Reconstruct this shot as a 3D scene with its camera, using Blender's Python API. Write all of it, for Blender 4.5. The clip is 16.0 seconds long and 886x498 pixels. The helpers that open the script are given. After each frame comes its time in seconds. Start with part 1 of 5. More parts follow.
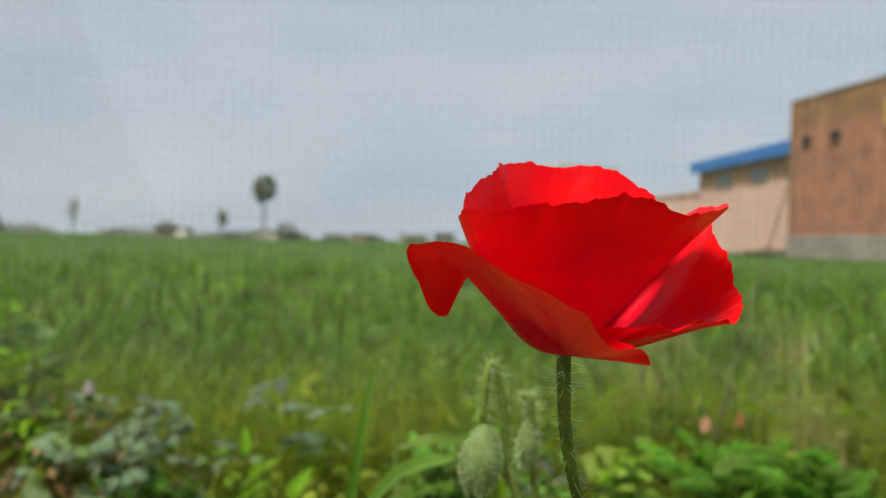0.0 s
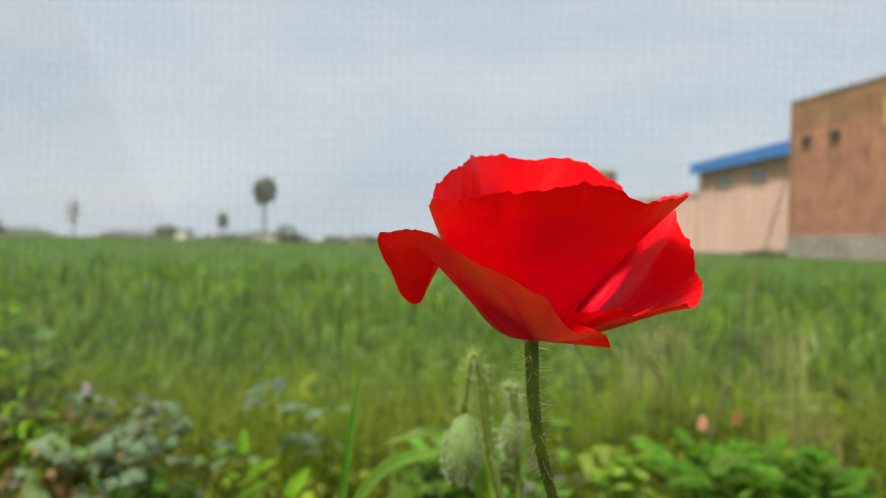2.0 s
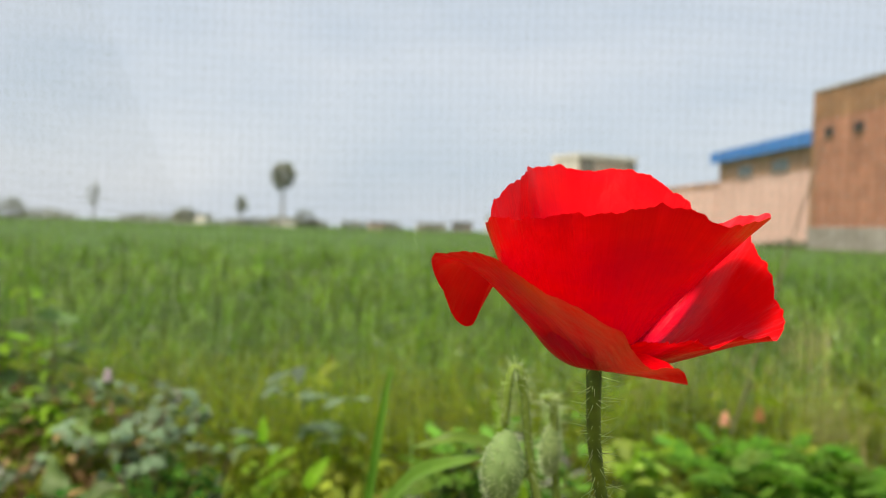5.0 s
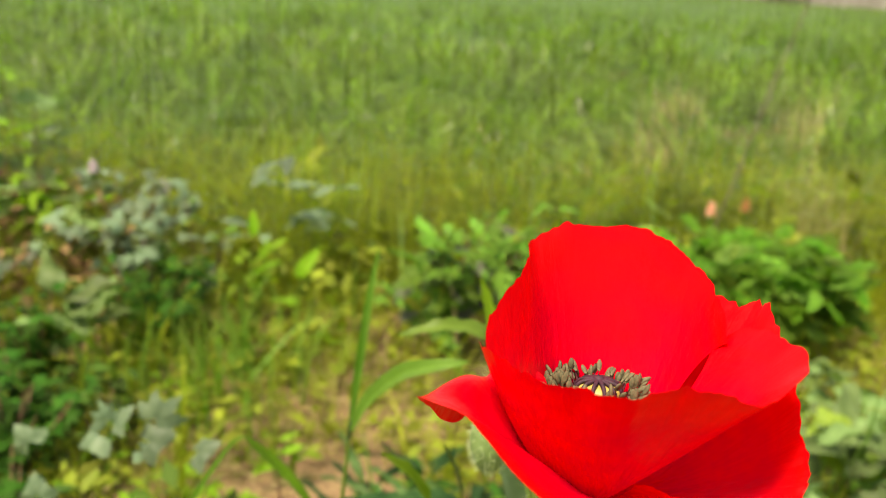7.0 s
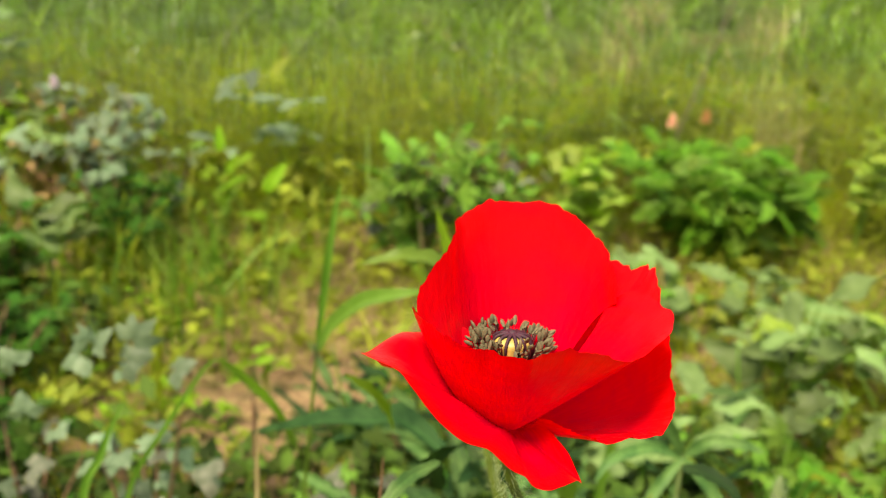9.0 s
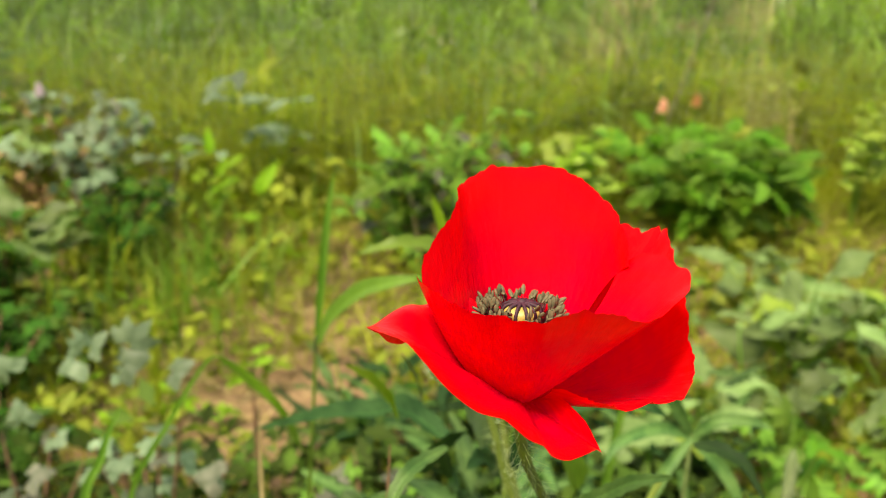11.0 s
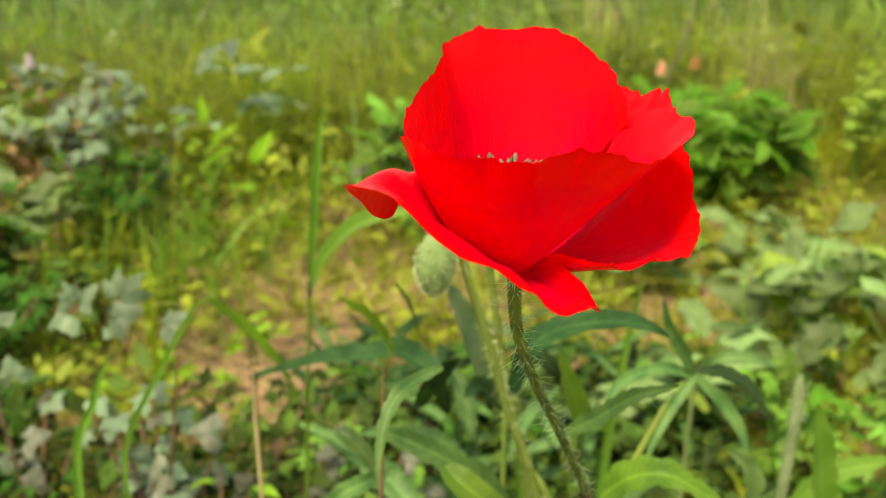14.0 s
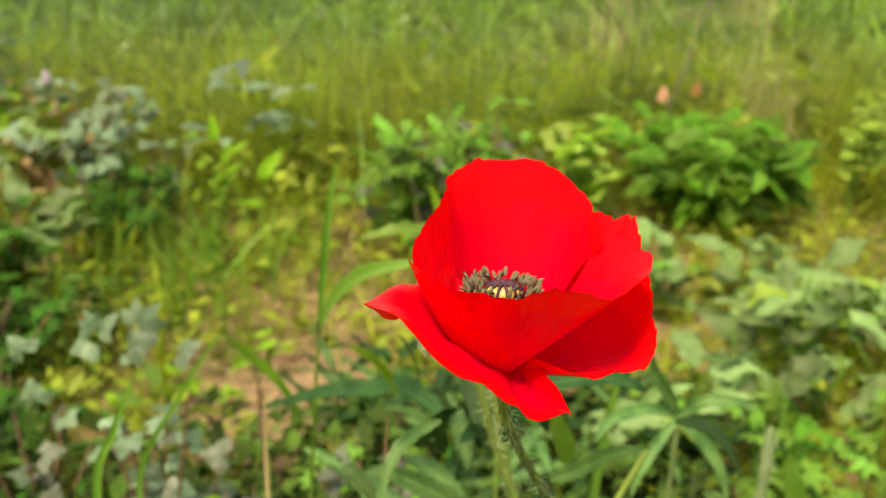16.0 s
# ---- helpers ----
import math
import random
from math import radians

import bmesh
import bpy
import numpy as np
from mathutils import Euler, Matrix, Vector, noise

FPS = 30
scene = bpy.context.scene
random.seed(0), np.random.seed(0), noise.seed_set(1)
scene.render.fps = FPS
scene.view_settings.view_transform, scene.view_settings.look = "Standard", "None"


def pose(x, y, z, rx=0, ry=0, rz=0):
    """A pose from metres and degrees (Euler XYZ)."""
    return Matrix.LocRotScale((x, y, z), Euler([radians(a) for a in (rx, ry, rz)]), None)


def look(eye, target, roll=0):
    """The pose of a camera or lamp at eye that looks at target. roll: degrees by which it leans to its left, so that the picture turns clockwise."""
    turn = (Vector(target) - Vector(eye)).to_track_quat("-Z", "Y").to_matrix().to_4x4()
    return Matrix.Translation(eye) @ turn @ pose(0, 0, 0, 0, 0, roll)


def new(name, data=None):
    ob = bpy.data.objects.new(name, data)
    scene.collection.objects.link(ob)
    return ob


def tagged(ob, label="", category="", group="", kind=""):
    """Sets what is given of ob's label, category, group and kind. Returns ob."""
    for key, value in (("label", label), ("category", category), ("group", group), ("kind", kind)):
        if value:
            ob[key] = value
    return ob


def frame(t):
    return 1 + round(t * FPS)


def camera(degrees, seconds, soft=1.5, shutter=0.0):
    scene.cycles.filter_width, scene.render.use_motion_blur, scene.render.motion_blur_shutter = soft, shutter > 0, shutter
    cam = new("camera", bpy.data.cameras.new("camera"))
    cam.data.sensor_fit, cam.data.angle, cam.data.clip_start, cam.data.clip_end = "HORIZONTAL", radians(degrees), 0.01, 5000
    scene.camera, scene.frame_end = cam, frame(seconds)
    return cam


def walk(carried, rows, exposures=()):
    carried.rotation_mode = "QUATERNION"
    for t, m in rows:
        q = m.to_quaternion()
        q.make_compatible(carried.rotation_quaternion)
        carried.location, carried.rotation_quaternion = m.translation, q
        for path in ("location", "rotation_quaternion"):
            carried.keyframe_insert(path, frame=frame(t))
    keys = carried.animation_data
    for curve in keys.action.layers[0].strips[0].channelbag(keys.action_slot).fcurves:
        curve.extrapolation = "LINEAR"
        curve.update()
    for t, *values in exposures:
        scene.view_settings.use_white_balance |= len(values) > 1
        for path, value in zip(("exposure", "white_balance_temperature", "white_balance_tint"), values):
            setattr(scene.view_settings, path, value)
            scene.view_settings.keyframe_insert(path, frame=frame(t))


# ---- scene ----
cam = camera(54.21, 16.0, soft=0.6)
# a small aperture focused on the flower
cam.data.dof.use_dof = True
cam.data.dof.focus_distance = 0.22
cam.data.dof.aperture_fstop = 15.0
PATH = [
    (0.0, 0.0000, 0.0000, 0.7500, 89.50, -1.40, -0.00),
    (0.5, 0.0055, -0.0014, 0.7441, 89.44, -1.28, -0.09),
    (1.0, 0.0111, 0.0012, 0.7453, 89.33, -0.50, -0.04),
    (1.5, 0.0162, 0.0004, 0.7507, 89.71, -0.92, -0.04),
    (2.0, 0.0082, -0.0071, 0.7467, 89.61, -1.19, 0.02),
    (2.5, 0.0089, -0.0047, 0.7445, 89.56, -1.33, 0.21),
    (3.0, 0.0047, -0.0061, 0.7485, 89.79, -1.28, 0.46),
    (3.5, 0.0095, -0.0044, 0.7448, 89.91, -1.36, 0.66),
    (6.0, -0.0088, 0.0467, 0.7837, 84.39, -2.05, 1.34),
    (6.5, -0.0048, 0.0675, 0.8078, 78.58, -2.34, 1.00),
    (7.0, -0.0055, 0.0536, 0.8337, 72.66, -2.41, 0.60),
    (7.5, -0.0034, 0.0374, 0.8552, 71.08, -3.61, -0.09),
    (8.0, -0.0005, 0.0247, 0.8787, 67.78, -3.40, -0.48),
    (8.5, 0.0022, 0.0196, 0.8815, 66.85, -2.71, -0.83),
    (9.0, 0.0020, 0.0217, 0.8659, 66.47, -2.67, -1.44),
    (11.5, -0.0019, 0.0280, 0.8483, 66.29, -0.39, -2.73),
    (12.0, -0.0037, 0.0254, 0.8380, 65.99, -0.14, -2.74),
    (12.5, 0.0031, 0.0329, 0.8319, 65.61, 0.37, -3.16),
    (13.0, -0.0012, 0.0304, 0.8294, 65.57, 0.21, -3.13),
    (13.5, -0.0001, 0.0278, 0.8292, 65.35, 0.36, -2.96),
    (14.0, 0.0039, 0.0301, 0.8199, 65.05, 0.28, -3.13),
    (14.5, 0.0022, 0.0369, 0.8103, 64.38, -0.05, -2.97),
    (15.0, -0.0006, 0.0314, 0.8227, 64.27, -0.35, -2.94),
    (15.5, -0.0021, 0.0127, 0.8589, 65.29, -0.32, -2.77),
    (16.0, 0.0028, 0.0035, 0.8643, 65.49, -0.85, -2.44),
]
EXPOSURES = [(0.0, -0.06, 6700, 10), (0.4, 0.22, 6900, 10), (1.0, 0.28, 6900, 10), (1.5, 0.14, 6800, 10), (2.5, 0.2, 6900, 10), (3.7, 0.12, 6800, 10), (6.0, 0.44, 7300, 13), (6.5, 0.46, 7600, 13), (7.0, 0.74, 7800, 13), (7.5, 0.79, 7800, 13), (9.2, 0.77, 7800, 13), (11.3, 0.75, 7800, 13), (16.0, 0.77, 7800, 13)]
walk(cam, [(t, pose(x, y, z, rx, ry, rz)) for t, x, y, z, rx, ry, rz in PATH], EXPOSURES)

# ---- world and sun ----
SUN_ELEVATION, SUN_TURN = radians(64), radians(222)
world = bpy.data.worlds.new("sky")
scene.world = world
world.use_nodes = True
wn, wl = world.node_tree.nodes, world.node_tree.links
wn.clear()
w_out, w_back = wn.new("ShaderNodeOutputWorld"), wn.new("ShaderNodeBackground")
w_sky = wn.new("ShaderNodeTexSky")
w_sky.sky_type, w_sky.sun_disc = "NISHITA", False
w_sky.sun_elevation, w_sky.sun_rotation = SUN_ELEVATION, SUN_TURN
w_sky.air_density, w_sky.dust_density = 1.0, 3.0
w_scale = wn.new("ShaderNodeMix")
w_scale.data_type, w_scale.blend_type = "RGBA", "MULTIPLY"
w_scale.inputs[0].default_value = 1.0
w_scale.inputs[7].default_value = (0.6, 0.6, 0.6, 1)
w_veil = wn.new("ShaderNodeMix")
w_veil.data_type = "RGBA"
w_coord, w_map, w_noise, w_ramp = (wn.new("ShaderNode" + k) for k in ("TexCoord", "Mapping", "TexNoise", "ValToRGB"))
w_map.inputs["Scale"].default_value = (1.2, 1.2, 4.0)
w_noise.inputs["Scale"].default_value, w_noise.inputs["Detail"].default_value = 2.2, 5.0
w_ramp.color_ramp.elements[0].position, w_ramp.color_ramp.elements[1].position = 0.3, 0.8
w_ramp.color_ramp.elements[0].color = (4.75, 5.8, 6.95, 1)
w_ramp.color_ramp.elements[1].color = (6.7, 7.3, 8.0, 1)
wl.new(w_coord.outputs["Generated"], w_map.inputs["Vector"])
wl.new(w_map.outputs["Vector"], w_noise.inputs["Vector"])
wl.new(w_noise.outputs["Fac"], w_ramp.inputs["Fac"])
wl.new(w_sky.outputs["Color"], w_scale.inputs[6])
w_veil.inputs[0].default_value = 0.75
wl.new(w_scale.outputs[2], w_veil.inputs[6])
wl.new(w_ramp.outputs["Color"], w_veil.inputs[7])
wl.new(w_veil.outputs[2], w_back.inputs["Color"])
w_back.inputs["Strength"].default_value = 0.112
wl.new(w_back.outputs["Background"], w_out.inputs["Surface"])

sun_data = bpy.data.lights.new("sun", "SUN")
sun_data.energy, sun_data.angle, sun_data.color = 4.9, radians(18), (1.0, 0.94, 0.83)
sun = new("sun", sun_data)
sun_way = Vector((math.sin(SUN_TURN) * math.cos(SUN_ELEVATION), math.cos(SUN_TURN) * math.cos(SUN_ELEVATION), math.sin(SUN_ELEVATION)))
sun.matrix_world = look(sun_way * 50, (0, 0, 0))

# ---- materials ----


def material(name):
    m = bpy.data.materials.new(name)
    m.use_nodes = True
    n = m.node_tree.nodes
    return m, n, m.node_tree.links, n["Principled BSDF"], n["Material Output"]


def noisy(n, l, scale, low, high, detail=4.0, coord="Object", stretch=(1, 1, 1), ends=(0.3, 0.7)):
    """A noise-driven mix of two colours; returns its colour socket and the noise's factor."""
    c, mp, t, r = n.new("ShaderNodeTexCoord"), n.new("ShaderNodeMapping"), n.new("ShaderNodeTexNoise"), n.new("ShaderNodeValToRGB")
    mp.inputs["Scale"].default_value = stretch
    t.inputs["Scale"].default_value, t.inputs["Detail"].default_value = scale, detail
    r.color_ramp.elements[0].position, r.color_ramp.elements[1].position = ends
    r.color_ramp.elements[0].color, r.color_ramp.elements[1].color = (*low, 1), (*high, 1)
    l.new(c.outputs[coord], mp.inputs["Vector"])
    l.new(mp.outputs["Vector"], t.inputs["Vector"])
    l.new(t.outputs["Fac"], r.inputs["Fac"])
    return r.outputs["Color"], t.outputs["Fac"]


def mixed(n, l, a, b, kind="MULTIPLY", fac=1.0):
    x = n.new("ShaderNodeMix")
    x.data_type, x.blend_type = "RGBA", kind
    x.inputs[0].default_value = fac
    for k, s in ((6, a), (7, b)):
        if isinstance(s, tuple):
            x.inputs[k].default_value = (*s, 1)
        else:
            l.new(s, x.inputs[k])
    return x.outputs[2], x


def bumped(n, l, height, strength, distance):
    b = n.new("ShaderNodeBump")
    b.inputs["Strength"].default_value, b.inputs["Distance"].default_value = strength, distance
    l.new(height, b.inputs["Height"])
    return b.outputs["Normal"]


def surface(name, low, high, scale, rough=0.8, fine=8.0, bump=0.3, depth=0.01, stretch=(1, 1, 1), metallic=0.0, coord="Object"):
    m, n, l, p, o = material(name)
    c1, f1 = noisy(n, l, scale, low, high, 5.0, coord, stretch)
    c2, f2 = noisy(n, l, scale * fine, (0.75, 0.75, 0.75), (1.15, 1.15, 1.15), 6.0, coord, stretch)
    c, _ = mixed(n, l, c1, c2)
    l.new(c, p.inputs["Base Color"])
    p.inputs["Roughness"].default_value, p.inputs["Metallic"].default_value = rough, metallic
    if bump:
        l.new(bumped(n, l, f2, bump, depth), p.inputs["Normal"])
    return m


def veined(n, l, colour, strength):
    """A pale midrib and slanting side veins along a leaf's own length."""
    uv, sep = n.new("ShaderNodeTexCoord"), n.new("ShaderNodeSeparateXYZ")
    l.new(uv.outputs["UV"], sep.inputs["Vector"])

    def calc(kind, a, b):
        x = n.new("ShaderNodeMath")
        x.operation = kind
        for k, s in ((0, a), (1, b)):
            if isinstance(s, (int, float)):
                x.inputs[k].default_value = s
            else:
                l.new(s, x.inputs[k])
        return x.outputs[0]

    across = calc("ABSOLUTE", calc("SUBTRACT", sep.outputs["X"], 0.5), 0.0)
    rib = calc("LESS_THAN", across, 0.035)
    wave = calc("SINE", calc("SUBTRACT", calc("MULTIPLY", sep.outputs["Y"], 95.0), calc("MULTIPLY", across, 22.0)), 0.0)
    side = calc("MULTIPLY", calc("POWER", calc("MAXIMUM", wave, 0.0), 6.0), 0.45)
    f = calc("ADD", calc("MULTIPLY", calc("MAXIMUM", rib, side), strength), 1.0 - 0.12 * strength)
    out, x = mixed(n, l, colour, (1.0, 1.0, 1.0), "MULTIPLY")
    mix = n.new("ShaderNodeCombineColor")
    for k in ("Red", "Green", "Blue"):
        l.new(f, mix.inputs[k])
    l.new(mix.outputs["Color"], x.inputs[7])
    return out


def foliage(name, low, high, rough=0.5, thin=0.3, scale=30.0, by="object", spread=0.35, gloss=0.14, tint=(0.9, 1.1, 0.35), veins=0.0):
    """Leaf tissue: a glossy skin over a body that lets some light through; each leaf a little different."""
    m, n, l, p, o = material(name)
    c1, f1 = noisy(n, l, scale, low, high, 4.0)
    if by == "object":
        rnd = n.new("ShaderNodeObjectInfo").outputs["Random"]
    else:
        rnd = n.new("ShaderNodeNewGeometry").outputs["Random Per Island"]
    hsv = n.new("ShaderNodeHueSaturation")
    v = n.new("ShaderNodeMapRange")
    v.inputs["To Min"].default_value, v.inputs["To Max"].default_value = 1 - spread, 1 + spread * 1.3
    h = n.new("ShaderNodeMapRange")
    h.inputs["To Min"].default_value, h.inputs["To Max"].default_value = 0.485, 0.512
    l.new(rnd, v.inputs["Value"])
    l.new(rnd, h.inputs["Value"])
    l.new(v.outputs["Result"], hsv.inputs["Value"])
    l.new(h.outputs["Result"], hsv.inputs["Hue"])
    if veins:
        c1 = veined(n, l, c1, veins)
    l.new(c1, hsv.inputs["Color"])
    l.new(hsv.outputs["Color"], p.inputs["Base Color"])
    p.inputs["Roughness"].default_value, p.inputs["Specular IOR Level"].default_value = rough, gloss
    l.new(bumped(n, l, f1, 0.25, 0.002), p.inputs["Normal"])
    t, mx = n.new("ShaderNodeBsdfTranslucent"), n.new("ShaderNodeMixShader")
    tc, _ = mixed(n, l, hsv.outputs["Color"], tint)
    ts, _ = mixed(n, l, tc, (1.5, 1.5, 1.5))
    l.new(ts, t.inputs["Color"])
    mx.inputs[0].default_value = thin
    l.new(p.outputs["BSDF"], mx.inputs[1])
    l.new(t.outputs["BSDF"], mx.inputs[2])
    l.new(mx.outputs["Shader"], o.inputs["Surface"])
    return m


def petal_material():
    m, n, l, p, o = material("poppy_petal")
    uv, mp = n.new("ShaderNodeTexCoord"), n.new("ShaderNodeMapping")
    mp.inputs["Scale"].default_value = (330, 4, 1)
    vein, blotch = n.new("ShaderNodeTexNoise"), n.new("ShaderNodeTexNoise")
    vein.inputs["Scale"].default_value, vein.inputs["Detail"].default_value = 1.0, 3.0
    blotch.inputs["Scale"].default_value, blotch.inputs["Detail"].default_value = 5.0, 4.0
    l.new(uv.outputs["UV"], mp.inputs["Vector"])
    l.new(mp.outputs["Vector"], vein.inputs["Vector"])
    l.new(uv.outputs["UV"], blotch.inputs["Vector"])
    r = n.new("ShaderNodeValToRGB")
    r.color_ramp.elements[0].position, r.color_ramp.elements[1].position = 0.3, 0.72
    r.color_ramp.elements[0].color, r.color_ramp.elements[1].color = (0.64, 0.0008, 0.011, 1), (0.84, 0.002, 0.006, 1)
    l.new(blotch.outputs["Fac"], r.inputs["Fac"])
    s = n.new("ShaderNodeValToRGB")
    s.color_ramp.elements[0].position, s.color_ramp.elements[1].position = 0.35, 0.65
    s.color_ramp.elements[0].color, s.color_ramp.elements[1].color = (0.95, 0.85, 0.85, 1), (1.03, 1.04, 1.04, 1)
    l.new(vein.outputs["Fac"], s.inputs["Fac"])
    c0, _ = mixed(n, l, r.outputs["Color"], s.outputs["Color"])
    sep, lip = n.new("ShaderNodeSeparateXYZ"), n.new("ShaderNodeValToRGB")
    l.new(uv.outputs["UV"], sep.inputs["Vector"])
    l.new(sep.outputs["Y"], lip.inputs["Fac"])
    lip.color_ramp.elements[0].position, lip.color_ramp.elements[1].position = 0.25, 0.95
    lip.color_ramp.elements[0].color, lip.color_ramp.elements[1].color = (0.86, 0.6, 2.6, 1), (1.02, 2.6, 0.85, 1)
    c, _ = mixed(n, l, c0, lip.outputs["Color"])
    l.new(c, p.inputs["Base Color"])
    p.inputs["Roughness"].default_value, p.inputs["Specular IOR Level"].default_value = 0.32, 0.06
    edge, fade = n.new("ShaderNodeLayerWeight"), n.new("ShaderNodeMapRange")
    fade.inputs["From Min"].default_value, fade.inputs["From Max"].default_value = 0.2, 0.75
    fade.inputs["To Min"].default_value, fade.inputs["To Max"].default_value = 0.05, 0.15
    l.new(edge.outputs["Facing"], fade.inputs["Value"])
    l.new(fade.outputs["Result"], p.inputs["Specular IOR Level"])
    nb = bumped(n, l, vein.outputs["Fac"], 0.22, 0.0003)
    crinkle, cm = n.new("ShaderNodeTexNoise"), n.new("ShaderNodeMapping")
    cm.inputs["Scale"].default_value = (34, 7, 1)
    crinkle.inputs["Scale"].default_value, crinkle.inputs["Detail"].default_value = 1.0, 4.0
    l.new(uv.outputs["UV"], cm.inputs["Vector"])
    l.new(cm.outputs["Vector"], crinkle.inputs["Vector"])
    cb = n.new("ShaderNodeBump")
    cb.inputs["Strength"].default_value, cb.inputs["Distance"].default_value = 0.5, 0.0012
    l.new(crinkle.outputs["Fac"], cb.inputs["Height"])
    l.new(nb, cb.inputs["Normal"])
    l.new(cb.outputs["Normal"], p.inputs["Normal"])
    t, mx = n.new("ShaderNodeBsdfTranslucent"), n.new("ShaderNodeMixShader")
    tc, _ = mixed(n, l, c, (1.2, 1.0, 0.8))
    l.new(tc, t.inputs["Color"])
    mx.inputs[0].default_value = 0.14
    l.new(p.outputs["BSDF"], mx.inputs[1])
    l.new(t.outputs["BSDF"], mx.inputs[2])
    l.new(mx.outputs["Shader"], o.inputs["Surface"])
    return m


def brick_material(name, a, b, mortar, w=0.23, h=0.075):
    m, n, l, p, o = material(name)
    uv, br = n.new("ShaderNodeTexCoord"), n.new("ShaderNodeTexBrick")
    br.inputs["Color1"].default_value, br.inputs["Color2"].default_value, br.inputs["Mortar"].default_value = (*a, 1), (*b, 1), (*mortar, 1)
    br.inputs["Scale"].default_value, br.inputs["Brick Width"].default_value, br.inputs["Row Height"].default_value = 1.0, w, h
    br.inputs["Mortar Size"].default_value = 0.008
    l.new(uv.outputs["UV"], br.inputs["Vector"])
    c2, f2 = noisy(n, l, 0.9, (0.66, 0.62, 0.6), (1.25, 1.22, 1.2), 7.0)
    c, _ = mixed(n, l, br.outputs["Color"], c2)
    l.new(c, p.inputs["Base Color"])
    p.inputs["Roughness"].default_value = 0.9
    l.new(bumped(n, l, br.outputs["Fac"], -0.3, 0.01), p.inputs["Normal"])
    return m


def ground_material():
    m, n, l, p, o = material("soil")
    c1, f1 = noisy(n, l, 3.0, (0.115, 0.073, 0.034), (0.28, 0.185, 0.09), 6.0)
    c2, f2 = noisy(n, l, 45.0, (0.6, 0.58, 0.55), (1.25, 1.2, 1.15), 6.0)
    c3, f3 = noisy(n, l, 0.02, (0.05, 0.085, 0.02), (0.075, 0.11, 0.03), 6.0)
    soil, _ = mixed(n, l, c1, c2)
    pos, sep, rng = n.new("ShaderNodeNewGeometry"), n.new("ShaderNodeSeparateXYZ"), n.new("ShaderNodeMapRange")
    l.new(pos.outputs["Position"], sep.inputs["Vector"])
    l.new(sep.outputs["Y"], rng.inputs["Value"])
    rng.inputs["From Min"].default_value, rng.inputs["From Max"].default_value = 8.0, 30.0
    c, x = mixed(n, l, soil, c3, "MIX")
    l.new(rng.outputs["Result"], x.inputs[0])
    l.new(c, p.inputs["Base Color"])
    p.inputs["Roughness"].default_value = 0.95
    l.new(bumped(n, l, f2, 0.8, 0.02), p.inputs["Normal"])
    return m


M_PETAL = petal_material()
M_STEM = surface("poppy_stem", (0.04, 0.085, 0.006), (0.125, 0.195, 0.016), 60.0, 0.75, 4.0, 0.2, 0.0005)
M_HAIR = foliage("plant_hair", (0.45, 0.5, 0.36), (0.6, 0.62, 0.5), 0.5, 0.5, 20.0, "island", 0.2)
M_BUD = foliage("poppy_bud", (0.13, 0.20, 0.06), (0.21, 0.295, 0.105), 0.6, 0.1, 160.0, "object", 0.05)
M_STALK = foliage("stalk", (0.13, 0.205, 0.03), (0.235, 0.32, 0.07), 0.55, 0.15, 60.0, "object", 0.15)
M_POPPY_LEAF = foliage("poppy_leaf", (0.03, 0.078, 0.018), (0.085, 0.155, 0.04), 0.5, 0.14, 60.0, veins=0.6)
M_POPPY_DARK = foliage("dark_poppy_leaf", (0.009, 0.03, 0.008), (0.025, 0.06, 0.016), 0.65, 0.1, 60.0, gloss=0.08, veins=0.6)
M_ANTHER = surface("anther", (0.075, 0.07, 0.032), (0.17, 0.155, 0.08), 500.0, 0.8, 3.0, 0.5, 0.0003)
M_FILAMENT = surface("filament", (0.05, 0.006, 0.012), (0.10, 0.012, 0.02), 300.0, 0.5, 3.0, 0.0)
M_CAPSULE = surface("capsule", (0.36, 0.27, 0.06), (0.50, 0.40, 0.11), 200.0, 0.5, 3.0, 0.2, 0.0003)
M_RAY = surface("stigma_ray", (0.025, 0.006, 0.015), (0.06, 0.012, 0.03), 400.0, 0.7, 3.0, 0.3, 0.0003)
M_BLADE = foliage("grass_blade", (0.10, 0.19, 0.025), (0.16, 0.27, 0.045), 0.4, 0.4, 25.0, spread=0.15, tint=(0.75, 1.1, 0.35), veins=0.3)
M_LIME = foliage("lime_leaf", (0.13, 0.25, 0.014), (0.22, 0.37, 0.028), 0.5, 0.45, 30.0)
M_PALE = foliage("pale_leaf", (0.075, 0.13, 0.036), (0.15, 0.225, 0.075), 0.5, 0.2, 30.0, spread=0.45)
M_GREY = foliage("grey_green_leaf", (0.07, 0.12, 0.06), (0.175, 0.24, 0.14), 0.45, 0.2, 45.0, spread=0.45)
M_DOWNY = foliage("downy_stalk", (0.17, 0.25, 0.10), (0.28, 0.36, 0.18), 0.6, 0.2, 60.0, "object", 0.1)
M_MAUVE = foliage("mauve_leaf", (0.055, 0.072, 0.04), (0.15, 0.15, 0.11), 0.5, 0.15, 45.0, spread=0.45)
M_GREEN = foliage("green_leaf", (0.055, 0.135, 0.014), (0.13, 0.25, 0.028), 0.5, 0.25, 45.0, tint=(0.65, 1.1, 0.3), veins=0.5)
M_FRESH = foliage("fresh_green_leaf", (0.036, 0.115, 0.008), (0.115, 0.245, 0.018), 0.5, 0.35, 30.0, spread=0.4)
